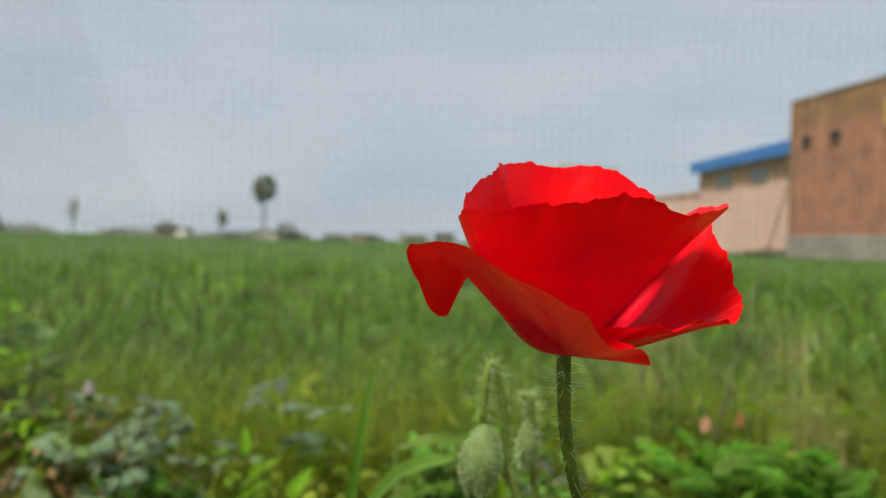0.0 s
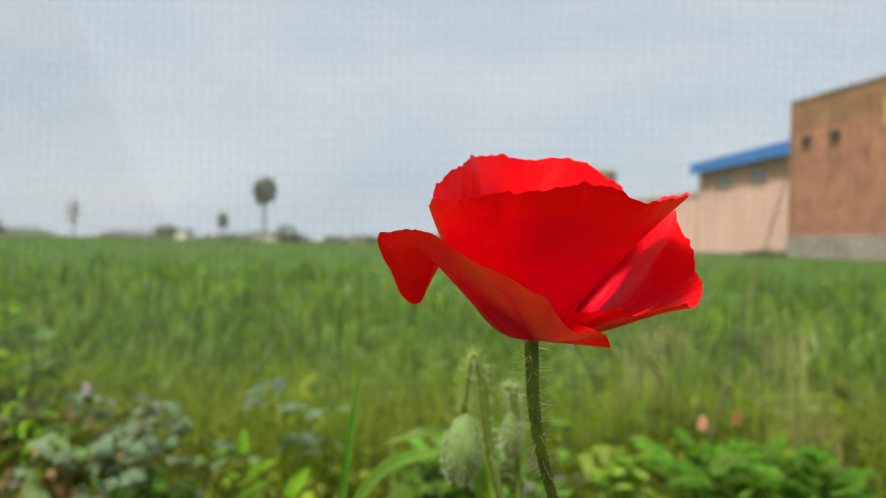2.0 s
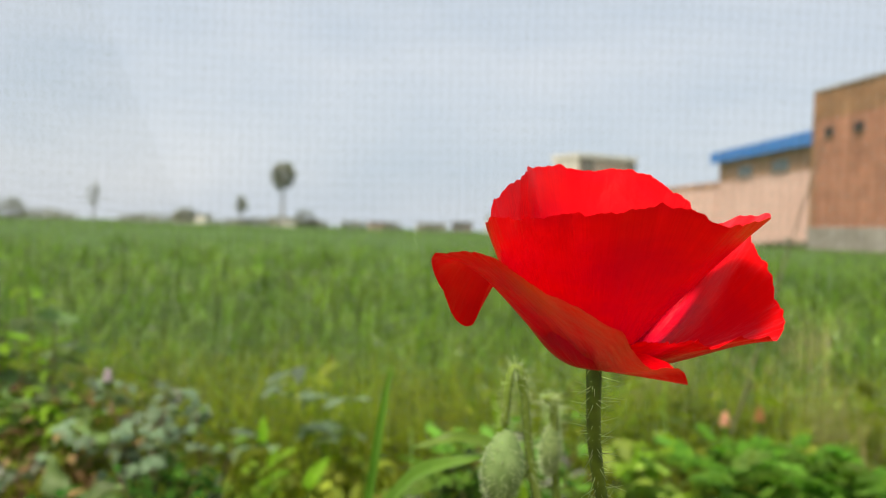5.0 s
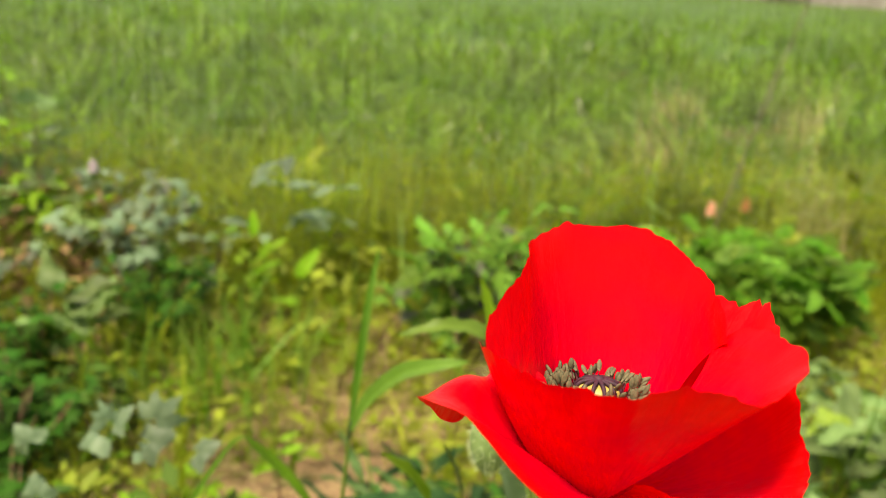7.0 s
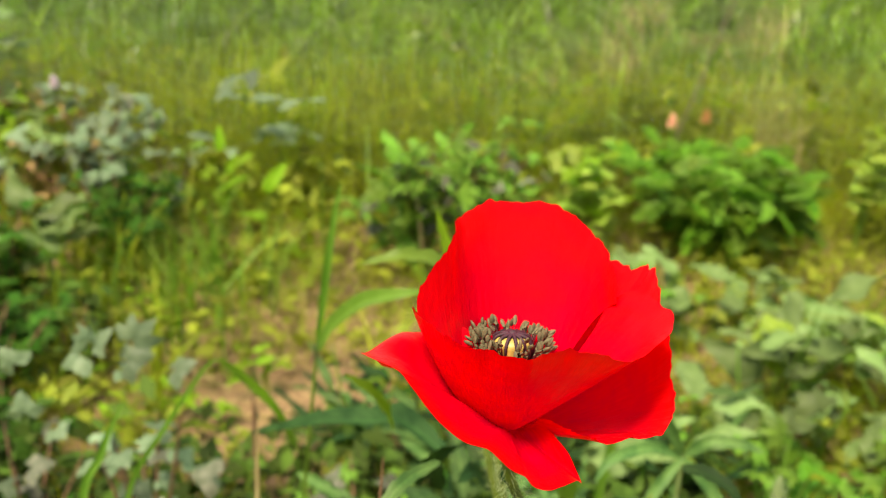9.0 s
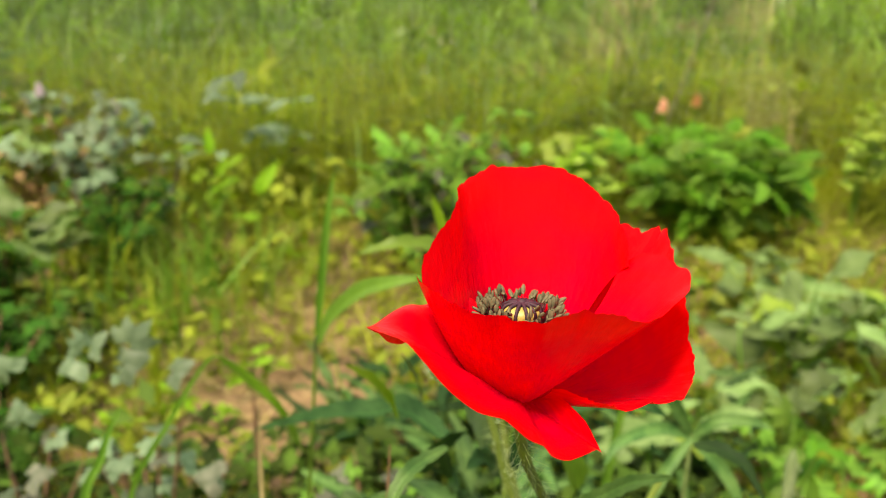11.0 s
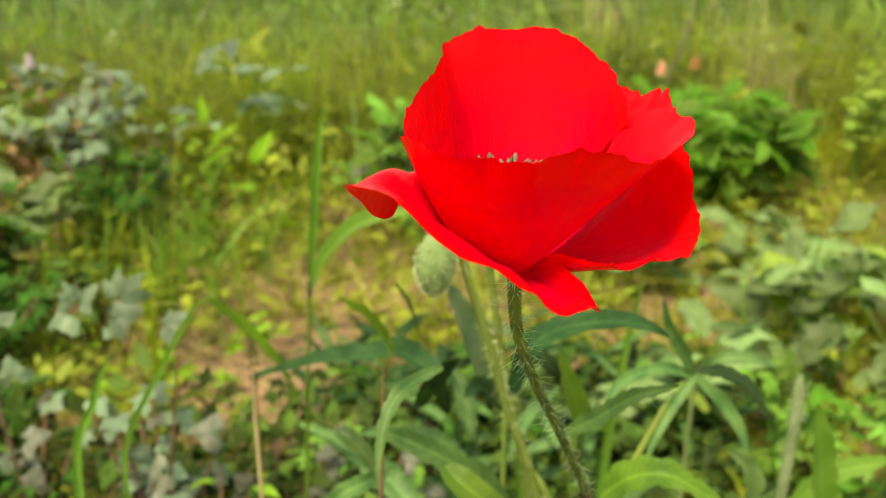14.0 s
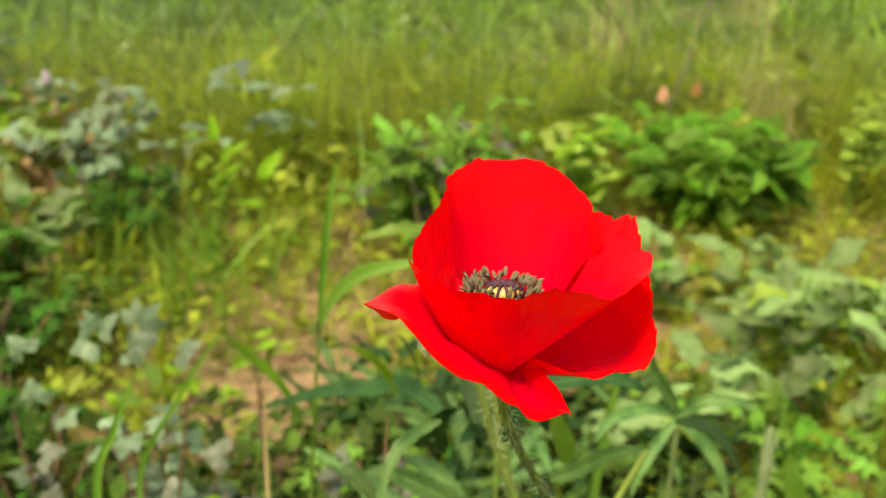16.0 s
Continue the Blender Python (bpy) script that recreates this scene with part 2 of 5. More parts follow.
# deep green, darkened further to carry the shade between plants
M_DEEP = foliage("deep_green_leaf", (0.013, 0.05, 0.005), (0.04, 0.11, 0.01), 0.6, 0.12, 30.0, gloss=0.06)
M_PALE_LIME = foliage("pale_lime_leaf", (0.15, 0.24, 0.03), (0.28, 0.38, 0.06), 0.5, 0.35, 30.0, spread=0.25)
M_WEED = foliage("weed", (0.085, 0.118, 0.012), (0.25, 0.285, 0.032), 0.55, 0.35, 12.0, "island", 0.5)
# near-black leaf colour that stands in for shade between plants
M_SHADE_LEAF = foliage("undergrowth", (0.012, 0.03, 0.005), (0.055, 0.098, 0.013), 0.6, 0.12, 9.0, "island", 0.6, 0.08)
M_GRASS = foliage("fine_grass", (0.115, 0.145, 0.011), (0.37, 0.395, 0.042), 0.6, 0.5, 3.4, "island", 0.45)
M_WHEAT = foliage("wheat", (0.038, 0.09, 0.008), (0.175, 0.26, 0.025), 0.32, 0.4, 2.6, "island", 0.85, 0.35)
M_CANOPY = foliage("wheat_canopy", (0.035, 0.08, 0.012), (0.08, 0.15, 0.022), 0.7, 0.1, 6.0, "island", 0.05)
M_STRAW = foliage("straw", (0.32, 0.26, 0.11), (0.50, 0.41, 0.20), 0.7, 0.2, 20.0, "island", 0.4, 0.3, (1, 1, 1))
M_DEAD = foliage("dead_leaf", (0.10, 0.06, 0.025), (0.27, 0.165, 0.07), 0.7, 0.2, 20.0, "island", 0.4, 0.2, (1, 1, 1))
M_TWIG = surface("twig", (0.10, 0.055, 0.03), (0.24, 0.13, 0.06), 60.0, 0.75, 4.0, 0.4, 0.001)
M_SALMON = foliage("salmon_petal", (0.66, 0.36, 0.23), (0.80, 0.52, 0.37), 0.6, 0.3, 80.0, "object", 0.1, 0.3, (1, 1, 1))
M_RUST = foliage("withered_petal", (0.42, 0.20, 0.07), (0.60, 0.33, 0.14), 0.7, 0.3, 80.0, "object", 0.1, 0.2, (1, 1, 1))
M_LILAC = foliage("lilac_petal", (0.60, 0.50, 0.53), (0.76, 0.68, 0.69), 0.6, 0.3, 80.0, "object", 0.1, 0.3, (1, 1, 1))
M_NET = foliage("net_thread", (0.66, 0.70, 0.72), (0.8, 0.82, 0.84), 0.5, 0.4, 3.0, "object", 0.0, 0.4, (1, 1, 1))
M_NET_DARK = foliage("dark_net_thread", (0.10, 0.13, 0.085), (0.15, 0.18, 0.125), 0.5, 0.3, 3.0, "object", 0.0, 0.3, (1, 1, 1))
M_POLE = surface("pole_wood", (0.12, 0.09, 0.06), (0.22, 0.17, 0.12), 20.0, 0.85, 6.0, 0.5, 0.002, (1, 1, 0.2))
M_SOIL = ground_material()
M_BRICK = brick_material("red_brick", (0.34, 0.135, 0.075), (0.46, 0.19, 0.105), (0.38, 0.25, 0.18))
M_BRICK_BROWN = brick_material("brown_brick", (0.27, 0.135, 0.06), (0.34, 0.175, 0.08), (0.30, 0.2, 0.12))
M_BRICK_ORANGE = brick_material("orange_brick", (0.44, 0.23, 0.13), (0.52, 0.28, 0.16), (0.45, 0.32, 0.24))
M_PINK = surface("pink_plaster", (0.70, 0.43, 0.345), (0.80, 0.52, 0.43), 0.25, 0.9, 12.0, 0.2, 0.01)
M_CONCRETE = surface("concrete", (0.24, 0.21, 0.17), (0.38, 0.34, 0.29), 0.5, 0.9, 10.0, 0.3, 0.01)
M_CREAM = surface("cream_plaster", (0.66, 0.60, 0.51), (0.76, 0.70, 0.60), 0.2, 0.9, 10.0, 0.2, 0.01)
M_TAN = surface("tan_plaster", (0.44, 0.32, 0.25), (0.56, 0.42, 0.34), 0.2, 0.9, 10.0, 0.2, 0.01)
M_GREYWALL = surface("grey_plaster", (0.17, 0.15, 0.13), (0.24, 0.21, 0.18), 0.3, 0.9, 10.0, 0.2, 0.01)
M_BLUE = surface("blue_sheet_metal", (0.03, 0.17, 0.48), (0.05, 0.23, 0.58), 0.6, 0.45, 8.0, 0.1, 0.01)
M_DARKGLASS = surface("dusty_glass", (0.10, 0.12, 0.11), (0.16, 0.19, 0.17), 0.8, 0.25, 6.0, 0.05, 0.01)
M_DARK = surface("dark_opening", (0.03, 0.025, 0.02), (0.05, 0.04, 0.035), 1.0, 0.9, 6.0, 0.1, 0.01)
M_YELLOW = surface("yellow_paint", (0.62, 0.42, 0.06), (0.72, 0.5, 0.09), 1.0, 0.6, 6.0, 0.1, 0.01)
# far bark and crowns: distance haze is mixed into these pale colours
M_HAZY_BARK = surface("hazy_bark", (0.26, 0.24, 0.21), (0.36, 0.33, 0.30), 2.0, 0.95, 6.0, 0.5, 0.05)
M_HAZY_CROWN = foliage("hazy_tree_crown", (0.15, 0.155, 0.125), (0.25, 0.25, 0.21), 0.7, 0.2, 0.6, "island", 0.3)

# ---- building blocks ----
rng = np.random.default_rng(7)


def sheet(name, verts, quads, mat, uv=None, smooth=True):
    """A mesh out of arrays of corners and four-sided faces."""
    verts, quads = np.asarray(verts, float), np.asarray(quads, int)
    me = bpy.data.meshes.new(name)
    me.vertices.add(len(verts))
    me.vertices.foreach_set("co", verts.ravel())
    me.loops.add(quads.size)
    me.loops.foreach_set("vertex_index", quads.ravel())
    me.polygons.add(len(quads))
    me.polygons.foreach_set("loop_start", np.arange(len(quads)) * 4)
    me.polygons.foreach_set("use_smooth", np.full(len(quads), smooth))
    if uv is not None:
        layer = me.uv_layers.new(name="UVMap")
        layer.data.foreach_set("uv", np.asarray(uv, float)[quads.ravel()].ravel())
    me.update(calc_edges=True)
    if mat:
        me.materials.append(mat)
    return me


def part(name, data, parent, m=None, label="", mat=None, kind=""):
    """One mesh object under a thing or under a part; m is its pose there."""
    if isinstance(data, bmesh.types.BMesh):
        me = bpy.data.meshes.new(name)
        data.to_mesh(me)
        data.free()
        if mat:
            me.materials.append(mat)
        data = me
    ob = new(name, data)
    ob.parent = parent
    if m is not None:
        ob.matrix_basis = m
    return tagged(ob, label, kind=kind) if label or kind else ob


def thing(name, at, label, category, group="", kind=""):
    ob = new(name)
    ob.location = at
    ob.empty_display_size = 0.05
    return tagged(ob, label, category, group, kind)


def whole(name, data, label, category, group="", kind=""):
    return tagged(new(name, data), label, category, group, kind)


def grid_quads(nu, nv, closed=False):
    """Faces of a grid of nu by nv corners, v running fastest; closed joins the last row to the first."""
    i, j = np.meshgrid(np.arange(nu if closed else nu - 1), np.arange(nv - 1), indexing="ij")
    a, b = i * nv + j, ((i + 1) % nu) * nv + j
    return np.stack([a, b, b + 1, a + 1], -1).reshape(-1, 4)


def along(points, count):
    """A smooth curve through the points, as count places (Catmull-Rom)."""
    p = np.asarray(points, float)
    p = np.vstack([2 * p[0] - p[1], p, 2 * p[-1] - p[-2]])
    t = np.linspace(0, len(p) - 3 - 1e-9, count)
    k, f = t.astype(int), (t % 1)[:, None]
    a, b, c, d = p[k], p[k + 1], p[k + 2], p[k + 3]
    return 0.5 * (2 * b + (c - a) * f + (2 * a - 5 * b + 4 * c - d) * f**2 + (3 * b - a - 3 * c + d) * f**3)


def tube(points, radii, sides=8, count=24):
    """Corners and faces of a tapered, closed tube along a smooth curve."""
    c = along(points, count)
    r = np.interp(np.linspace(0, 1, count), np.linspace(0, 1, len(radii)), radii)
    r[-1] *= 0.3
    t = np.gradient(c, axis=0)
    t /= np.linalg.norm(t, axis=1, keepdims=True)
    ref = np.array([0.31, 0.2, 0.93]) if abs(t[0, 2]) < 0.8 else np.array([1.0, 0.1, 0.05])
    u = np.cross(t, ref)
    u /= np.linalg.norm(u, axis=1, keepdims=True)
    w = np.cross(t, u)
    a = np.linspace(0, 2 * np.pi, sides, endpoint=False)
    v = c[None] + (np.cos(a)[:, None, None] * u + np.sin(a)[:, None, None] * w) * r[None, :, None]
    return v.reshape(-1, 3), grid_quads(sides, count, True)


def joined(pieces):
    vs, qs, k = [], [], 0
    for v, q in pieces:
        vs.append(v)
        qs.append(np.asarray(q) + k)
        k += len(v)
    return np.vstack(vs), np.vstack(qs)


def facing(place, way, up=(0, 0, 1), size=1.0, wide=1.0):
    """The pose of a leaf at place that grows along way, its upper side towards up."""
    y = Vector(way).normalized()
    z = Vector(up)
    z = z - y * z.dot(y)
    if z.length < 1e-4:
        z = y.orthogonal()
    z.normalize()
    x = y.cross(z)
    return Matrix.Translation(place) @ Matrix((x, y, z)).transposed().to_4x4() @ Matrix.Diagonal((size * wide, size, size, 1))


def long_leaf(name, mat, length, width, droop=0.2, fold=0.25, teeth=0, depth=0.2, wave=0.05, tip=1.0, rows=28, seed=0):
    """A leaf along +y: folded at its midrib, drooping, with a toothed edge where it has teeth."""
    r = np.random.default_rng(seed)
    s = np.linspace(0, 1, rows)
    w = width * 0.5 * np.sin(np.pi * np.clip(s, 0, 1) ** (0.75 / tip)) ** 0.8 + width * 0.03
    w[-1] = width * 0.01
    x = np.array([-1, -0.8, -0.4, 0, 0.4, 0.8, 1])
    edge = 1 - depth * np.abs((s * teeth) % 1 - 0.25) if teeth else np.ones(rows)
    phase = r.uniform(0, 6, 2)
    X = x[:, None] * w[None] * np.where(np.abs(x)[:, None] > 0.9, edge[None], 1)
    Y = np.repeat((s * length)[None], 7, 0) - 0.15 * np.abs(X)
    Z = fold * np.abs(X) - droop * length * s[None] ** 2 + wave * width * np.sin(9 * s[None] + phase[0] + 2 * x[:, None]) * np.abs(x)[:, None]
    Z = Z - 0.05 * width * (np.abs(x)[:, None] < 0.1)
    X = X + 0.06 * length * np.sin(2.2 * s[None] + phase[1])* s[None]
    v = np.stack([X, Y, Z], -1).reshape(-1, 3)
    uv = np.stack([np.repeat((x[:, None] + 1) / 2, rows, 1), np.repeat(s[None], 7, 0)], -1).reshape(-1, 2)
    return sheet(name, v, grid_quads(7, rows), mat, uv)


def lobed_leaf(name, mat, size, lobes=5, cut=0.45, cup=0.15, teeth=0.0, seed=0, turn=2.4):
    """A hand-shaped leaf spread round its stalk at the origin, its middle lobe along +y."""
    r = np.random.default_rng(seed)
    n, rings = 61, 6
    a = np.linspace(-turn, turn, n)
    mid = np.linspace(-0.72, 0.72, lobes) * turn
    point = np.max([np.exp(-(np.abs(a - b) / (0.62 * turn / lobes)) ** 1.25) * (1 - 0.22 * abs(b) / turn) for b in mid], axis=0)
    reach = (1 - cut + cut * point) * (1 + teeth * np.sin(a * 23 + seed))
    q = np.linspace(0, 1, rings)
    rad = size * 0.6 * reach[:, None] * q[None]
    X, Y = rad * np.sin(a)[:, None], rad * np.cos(a)[:, None] + size * 0.1
    Z = cup * rad * (0.5 + 0.5 * np.cos(a * 2 + r.uniform(0, 3)))[:, None] - 0.8 * rad**2 / size + 0.03 * size * np.sin(a * 5 + r.uniform(0, 6))[:, None] * q[None] ** 2
    v = np.stack([X, Y, Z], -1).reshape(-1, 3)
    uv = np.stack([np.repeat((a[:, None] / turn + 1) / 2, rings, 1), np.repeat(q[None], n, 0)], -1).reshape(-1, 2)
    return sheet(name, v, grid_quads(n, rings), mat, uv)


def blades(count, where, height, width, lean=0.35, rows=4, seed=0, flop=0.5):
    """Corners and faces of many grass blades; where(n, rng) gives their feet."""
    r = np.random.default_rng(seed)
    foot = where(count, r)
    n = len(foot)
    h = r.uniform(*height, n)
    w = r.uniform(*width, n)
    a, face = r.uniform(0, 2 * np.pi, n), r.uniform(0, np.pi, n)
    bend = np.minimum(np.abs(r.normal(0, lean, n)), 1.4)
    s = np.linspace(0, 1, rows)
    out = (bend * h)[:, None] * s**2 * (1 + flop * s)
    c = np.stack([foot[:, None, 0] + np.cos(a)[:, None] * out, foot[:, None, 1] + np.sin(a)[:, None] * out,
                  foot[:, None, 2] + h[:, None] * (s - 0.35 * np.minimum(bend, 1.5)[:, None] * s**3)], -1)
    half = 0.5 * w[:, None] * np.array([1.0, 1.0, 0.8, 0.5, 0.4, 0.1])[np.linspace(0, 5, rows).round().astype(int)]
    side = np.stack([np.cos(face), np.sin(face), 0 * face], -1)[:, None] * half[..., None]
    v = np.stack([c - side, c + side], 2).reshape(-1, 3)
    q = np.array([[2 * k, 2 * k + 1, 2 * k + 3, 2 * k + 2] for k in range(rows - 1)])
    return v, (np.arange(n)[:, None, None] * 2 * rows + q[None]).reshape(-1, 4)


def flakes(count, where, size, tilt=0.6, seed=0):
    """Many small pointed leaflets lying every way, two faces each, folded at the midrib."""
    r = np.random.default_rng(seed)
    p = where(count, r)
    n = len(p)
    L = r.uniform(*size, n)[:, None]
    a = r.uniform(0, 2 * np.pi, n)
    y = np.stack([np.cos(a), np.sin(a), r.normal(0.15, tilt, n)], -1)
    y /= np.linalg.norm(y, axis=1, keepdims=True)
    x = np.cross(y, np.stack([r.normal(0, 0.4, n), r.normal(0, 0.4, n), np.ones(n)], -1))
    x /= np.linalg.norm(x, axis=1, keepdims=True)
    z = np.cross(x, y)
    m = p + y * L * 0.5 - z * L * 0.06
    e = p + y * L - z * L * 0.15
    v = np.stack([p, m - x * L * 0.27 + z * L * 0.08, e, m + x * L * 0.27 + z * L * 0.08, m], 1).reshape(-1, 3)
    q = np.array([[0, 4, 2, 1], [0, 3, 2, 4]])
    return v, (np.arange(n)[:, None, None] * 5 + q[None]).reshape(-1, 4)


def box(bm, x0, y0, z0, x1, y1, z1, bevel=0.0):
    got = bmesh.ops.create_cube(bm, size=1.0, matrix=Matrix.Translation(((x0 + x1) / 2, (y0 + y1) / 2, (z0 + z1) / 2)) @ Matrix.Diagonal((x1 - x0, y1 - y0, z1 - z0, 1)))
    if bevel:
        es = {e for v in got["verts"] for e in v.link_edges}
        bmesh.ops.bevel(bm, geom=list(es), offset=bevel, segments=1, affect="EDGES")


def boxed(name, parent, mat, *size, bevel=0.02, label=""):
    """A bevelled block part with a metre-true UV map for bricks."""
    bm = bmesh.new()
    box(bm, *size, bevel=bevel)
    layer = bm.loops.layers.uv.new("UVMap")
    for f in bm.faces:
        k = max(range(3), key=lambda i: abs(f.normal[i]))
        for lp in f.loops:
            c = lp.vert.co
            lp[layer].uv = (c.y, c.z) if k == 0 else (c.x, c.z) if k == 1 else (c.x, c.y)
    return part(name, bm, parent, None, label, mat)


# ---- ground and field ----
def ground():
    near = np.linspace(-3, 3, 61)
    far = np.array([4, 6, 9, 14, 22, 40, 80, 160, 400, 1000, 3000])
    x = np.concatenate([-far[::-1], near, far])
    y = np.concatenate([-far[::-1], np.linspace(-3, 4, 71), far[1:] ])
    X, Y = np.meshgrid(x, y, indexing="ij")
    Z = np.array([0.03 * noise.noise((a * 1.7, b * 1.7, 0.3)) + 0.018 * noise.noise((a * 7, b * 7, 3.1)) + 0.008 * noise.noise((a * 21, b * 21, 5)) if abs(a) < 4 and -4 < b < 6 else 0.0
                  for a, b in zip(X.ravel(), Y.ravel())])
    bank = 0.05 * np.exp(-((Y.ravel() - 2.45) / 0.22) ** 2) * (np.abs(X.ravel()) < 5)
    me = sheet("ground", np.stack([X.ravel(), Y.ravel(), Z + bank], -1), grid_quads(len(x), len(y)), M_SOIL)
    whole("ground", me, "brown dry soil with clods and straw", "ground", kind="structure")


ground()


def strip_feet(y0, y1, spread=0.62, power=1.0, z=0.0, rows=0.0):
    """Feet spread over the part of the field between two distances."""
    def pick(n, r):
        y = (y0**2 + (y1**2 - y0**2) * r.uniform(0, 1, n) ** power) ** 0.5
        x = r.uniform(-1, 1, n) * (spread * y + 1.8)
        p = np.stack([x, y, np.full(n, z)], -1)
        if rows:
            keep = np.array([noise.noise((a * rows, b * rows * 0.7, 1.7)) + 0.5 * noise.noise((a * rows * 2.7, b * rows * 2, 4.4)) for a, b in zip(x, y)])
            p = p[keep + r.normal(0, 0.16, n) > -0.02]
        return p
    return pick


def wheat_field():
    field = thing("wheat_field", (0, 0, 0), "dense green young wheat reaching to the horizon", "crop", kind="stuff")
    near = blades(30000, strip_feet(2.62, 6.5, rows=2.6), (0.2, 0.48), (0.012, 0.028), 1.15, 6, 11, 0.9)
    part("near_blades", sheet("near_blades", *near, M_WHEAT), field)
    mid = blades(56000, strip_feet(6.5, 22, rows=1.3), (0.3, 0.52), (0.022, 0.05), 1.0, 4, 12, 0.9)
    part("middle_blades", sheet("middle_blades", *mid, M_WHEAT), field)
    far = blades(62000, strip_feet(22, 95), (0.36, 0.52), (0.04, 0.09), 0.6, 4, 13)
    part("far_blades", sheet("far_blades", *far, M_WHEAT), field)
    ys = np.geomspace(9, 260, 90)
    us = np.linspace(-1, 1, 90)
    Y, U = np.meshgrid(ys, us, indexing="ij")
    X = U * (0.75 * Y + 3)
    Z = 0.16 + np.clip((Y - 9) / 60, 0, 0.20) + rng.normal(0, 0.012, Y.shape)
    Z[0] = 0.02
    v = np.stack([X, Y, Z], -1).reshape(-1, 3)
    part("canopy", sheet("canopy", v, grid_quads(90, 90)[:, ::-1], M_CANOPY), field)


wheat_field()


def box_feet(x0, x1, y0, y1, z0=0.0, z1=0.0, mask=None):
    def pick(n, r):
        p = np.stack([r.uniform(x0, x1, n), r.uniform(y0, y1, n), r.uniform(z0, z1, n)], -1)
        if mask:
            p = p[[mask(a, b) for a, b, _ in p]]
        return p
    return pick


def weedy(a, b):
    """Weeds keep off the trodden strip of bare soil."""
    bare = 1.15 * math.exp(-(((a + 0.29) / 0.25) ** 2 + ((b - 1.36) / 0.24) ** 2))
    bare = max(bare, 0.8 * math.exp(-(((a - 0.5) / 0.14) ** 2 + ((b - 1.72) / 0.1) ** 2)))
    far = 0.9 * max(0.0, math.hypot((a - 0.1) / 3.1, (b - 1.5) / 1.8) - 0.55)
    return noise.noise((a * 3.1, b * 3.1, 8.0)) + 0.66 - far + 0.5 * far * noise.noise((a * 1.3, b * 1.3, 5.0)) - 0.78 * bare + 0.25 * noise.noise((a * 11, b * 11, 2.0)) > 0.12


def tufty(scale, seed, level, ragged=0.2):
    """Keeps growth in clumps of about 1/scale metres."""
    def keep(a, b):
        return noise.noise((a * scale, b * scale, seed)) + 0.5 * noise.noise((a * scale * 2.6, b * scale * 2.6, seed + 3)) + ragged * noise.noise((a * 90, b * 90, seed)) > level
    return keep


bank = joined([blades(34000, box_feet(-3.3, 3.5, 2.3, 2.95, mask=tufty(4.2, 2.0, 0.06)), (0.14, 0.46), (0.002, 0.007), 0.8, 5, 21, 0.9),
               blades(15000, box_feet(-3.3, 3.5, 2.2, 2.9), (0.05, 0.18), (0.002, 0.005), 1.0, 4, 25, 0.9),
               blades(6000, box_feet(-3.2, 3.4, 2.1, 2.4), (0.06, 0.2), (0.002, 0.004), 0.7, 4, 24)])
whole("bank_grass", sheet("bank_grass", *bank, M_GRASS), "fine olive grass on the low field bank", "grass", kind="stuff")
tall_bank = blades(2600, box_feet(-2.6, 2.8, 2.3, 3.0, mask=tufty(3.0, 41.0, 0.05)), (0.22, 0.46), (0.006, 0.013), 0.45, 6, 43, 0.7)
whole("bank_blades", sheet("bank_blades", *tall_bank, M_WHEAT), "broad fresh green blades in tufts on the bank", "grass", kind="stuff")
bank_leaves = joined([flakes(4600, box_feet(-2.0, 2.2, 2.08, 2.7, 0.02, 0.2, tufty(5.0, 9.0, 0.1)), (0.025, 0.075), 0.8, 26),
                      flakes(1300, box_feet(-2.0, 2.2, 2.3, 2.9, 0.1, 0.32, tufty(3.4, 14.0, 0.24)), (0.04, 0.10), 0.9, 27),
                      flakes(420, box_feet(-0.5, 0.0, 1.75, 2.3, 0.02, 0.16, tufty(5.4, 18.0, 0.12)), (0.03, 0.06), 0.9, 29)])
whole("bank_weeds", sheet("bank_weeds", *bank_leaves, M_WEED), "mixed green weeds growing in the bank grass", "weeds", kind="stuff")
low = blades(38000, box_feet(-3.3, 3.5, -0.6, 2.3, mask=weedy), (0.04, 0.17), (0.002, 0.005), 0.7, 4, 22)
whole("ground_grass", sheet("ground_grass", *low, M_GRASS), "sparse thin grass among the weeds", "grass", kind="stuff")
mat_weeds = flakes(27000, box_feet(-3.3, 3.5, -0.6, 2.35, 0.0, 0.10, weedy), (0.012, 0.05), 0.6, 23)
whole("ground_weeds", sheet("ground_weeds", *mat_weeds, M_WEED), "low yellow-green weeds covering the soil", "weeds", kind="stuff")

# shadowy blotches of the bank, put in as dark-coloured leaflets
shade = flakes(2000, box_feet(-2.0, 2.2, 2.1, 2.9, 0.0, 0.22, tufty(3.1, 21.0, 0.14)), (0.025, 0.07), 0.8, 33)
whole("bank_weeds", sheet("shaded_bank_weeds", *shade, M_SHADE_LEAF), "weeds coloured dark as patches of shade along the bank", "weeds", kind="stuff")
rough = blades(30000, box_feet(-6.5, 6.5, -6.0, 3.2, mask=tufty(1.3, 31.0, 0.02)), (0.06, 0.24), (0.008, 0.018), 0.9, 4, 34)
whole("rough_grass", sheet("rough_grass", *rough, M_GRASS), "patchy rough grass on the soil around", "grass", kind="stuff")
# dark leaflets added to paint the shaded gaps below the weeds
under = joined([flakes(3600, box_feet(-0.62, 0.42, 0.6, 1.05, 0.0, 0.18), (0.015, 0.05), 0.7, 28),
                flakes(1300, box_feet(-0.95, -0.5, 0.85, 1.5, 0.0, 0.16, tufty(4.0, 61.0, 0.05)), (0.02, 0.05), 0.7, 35)])
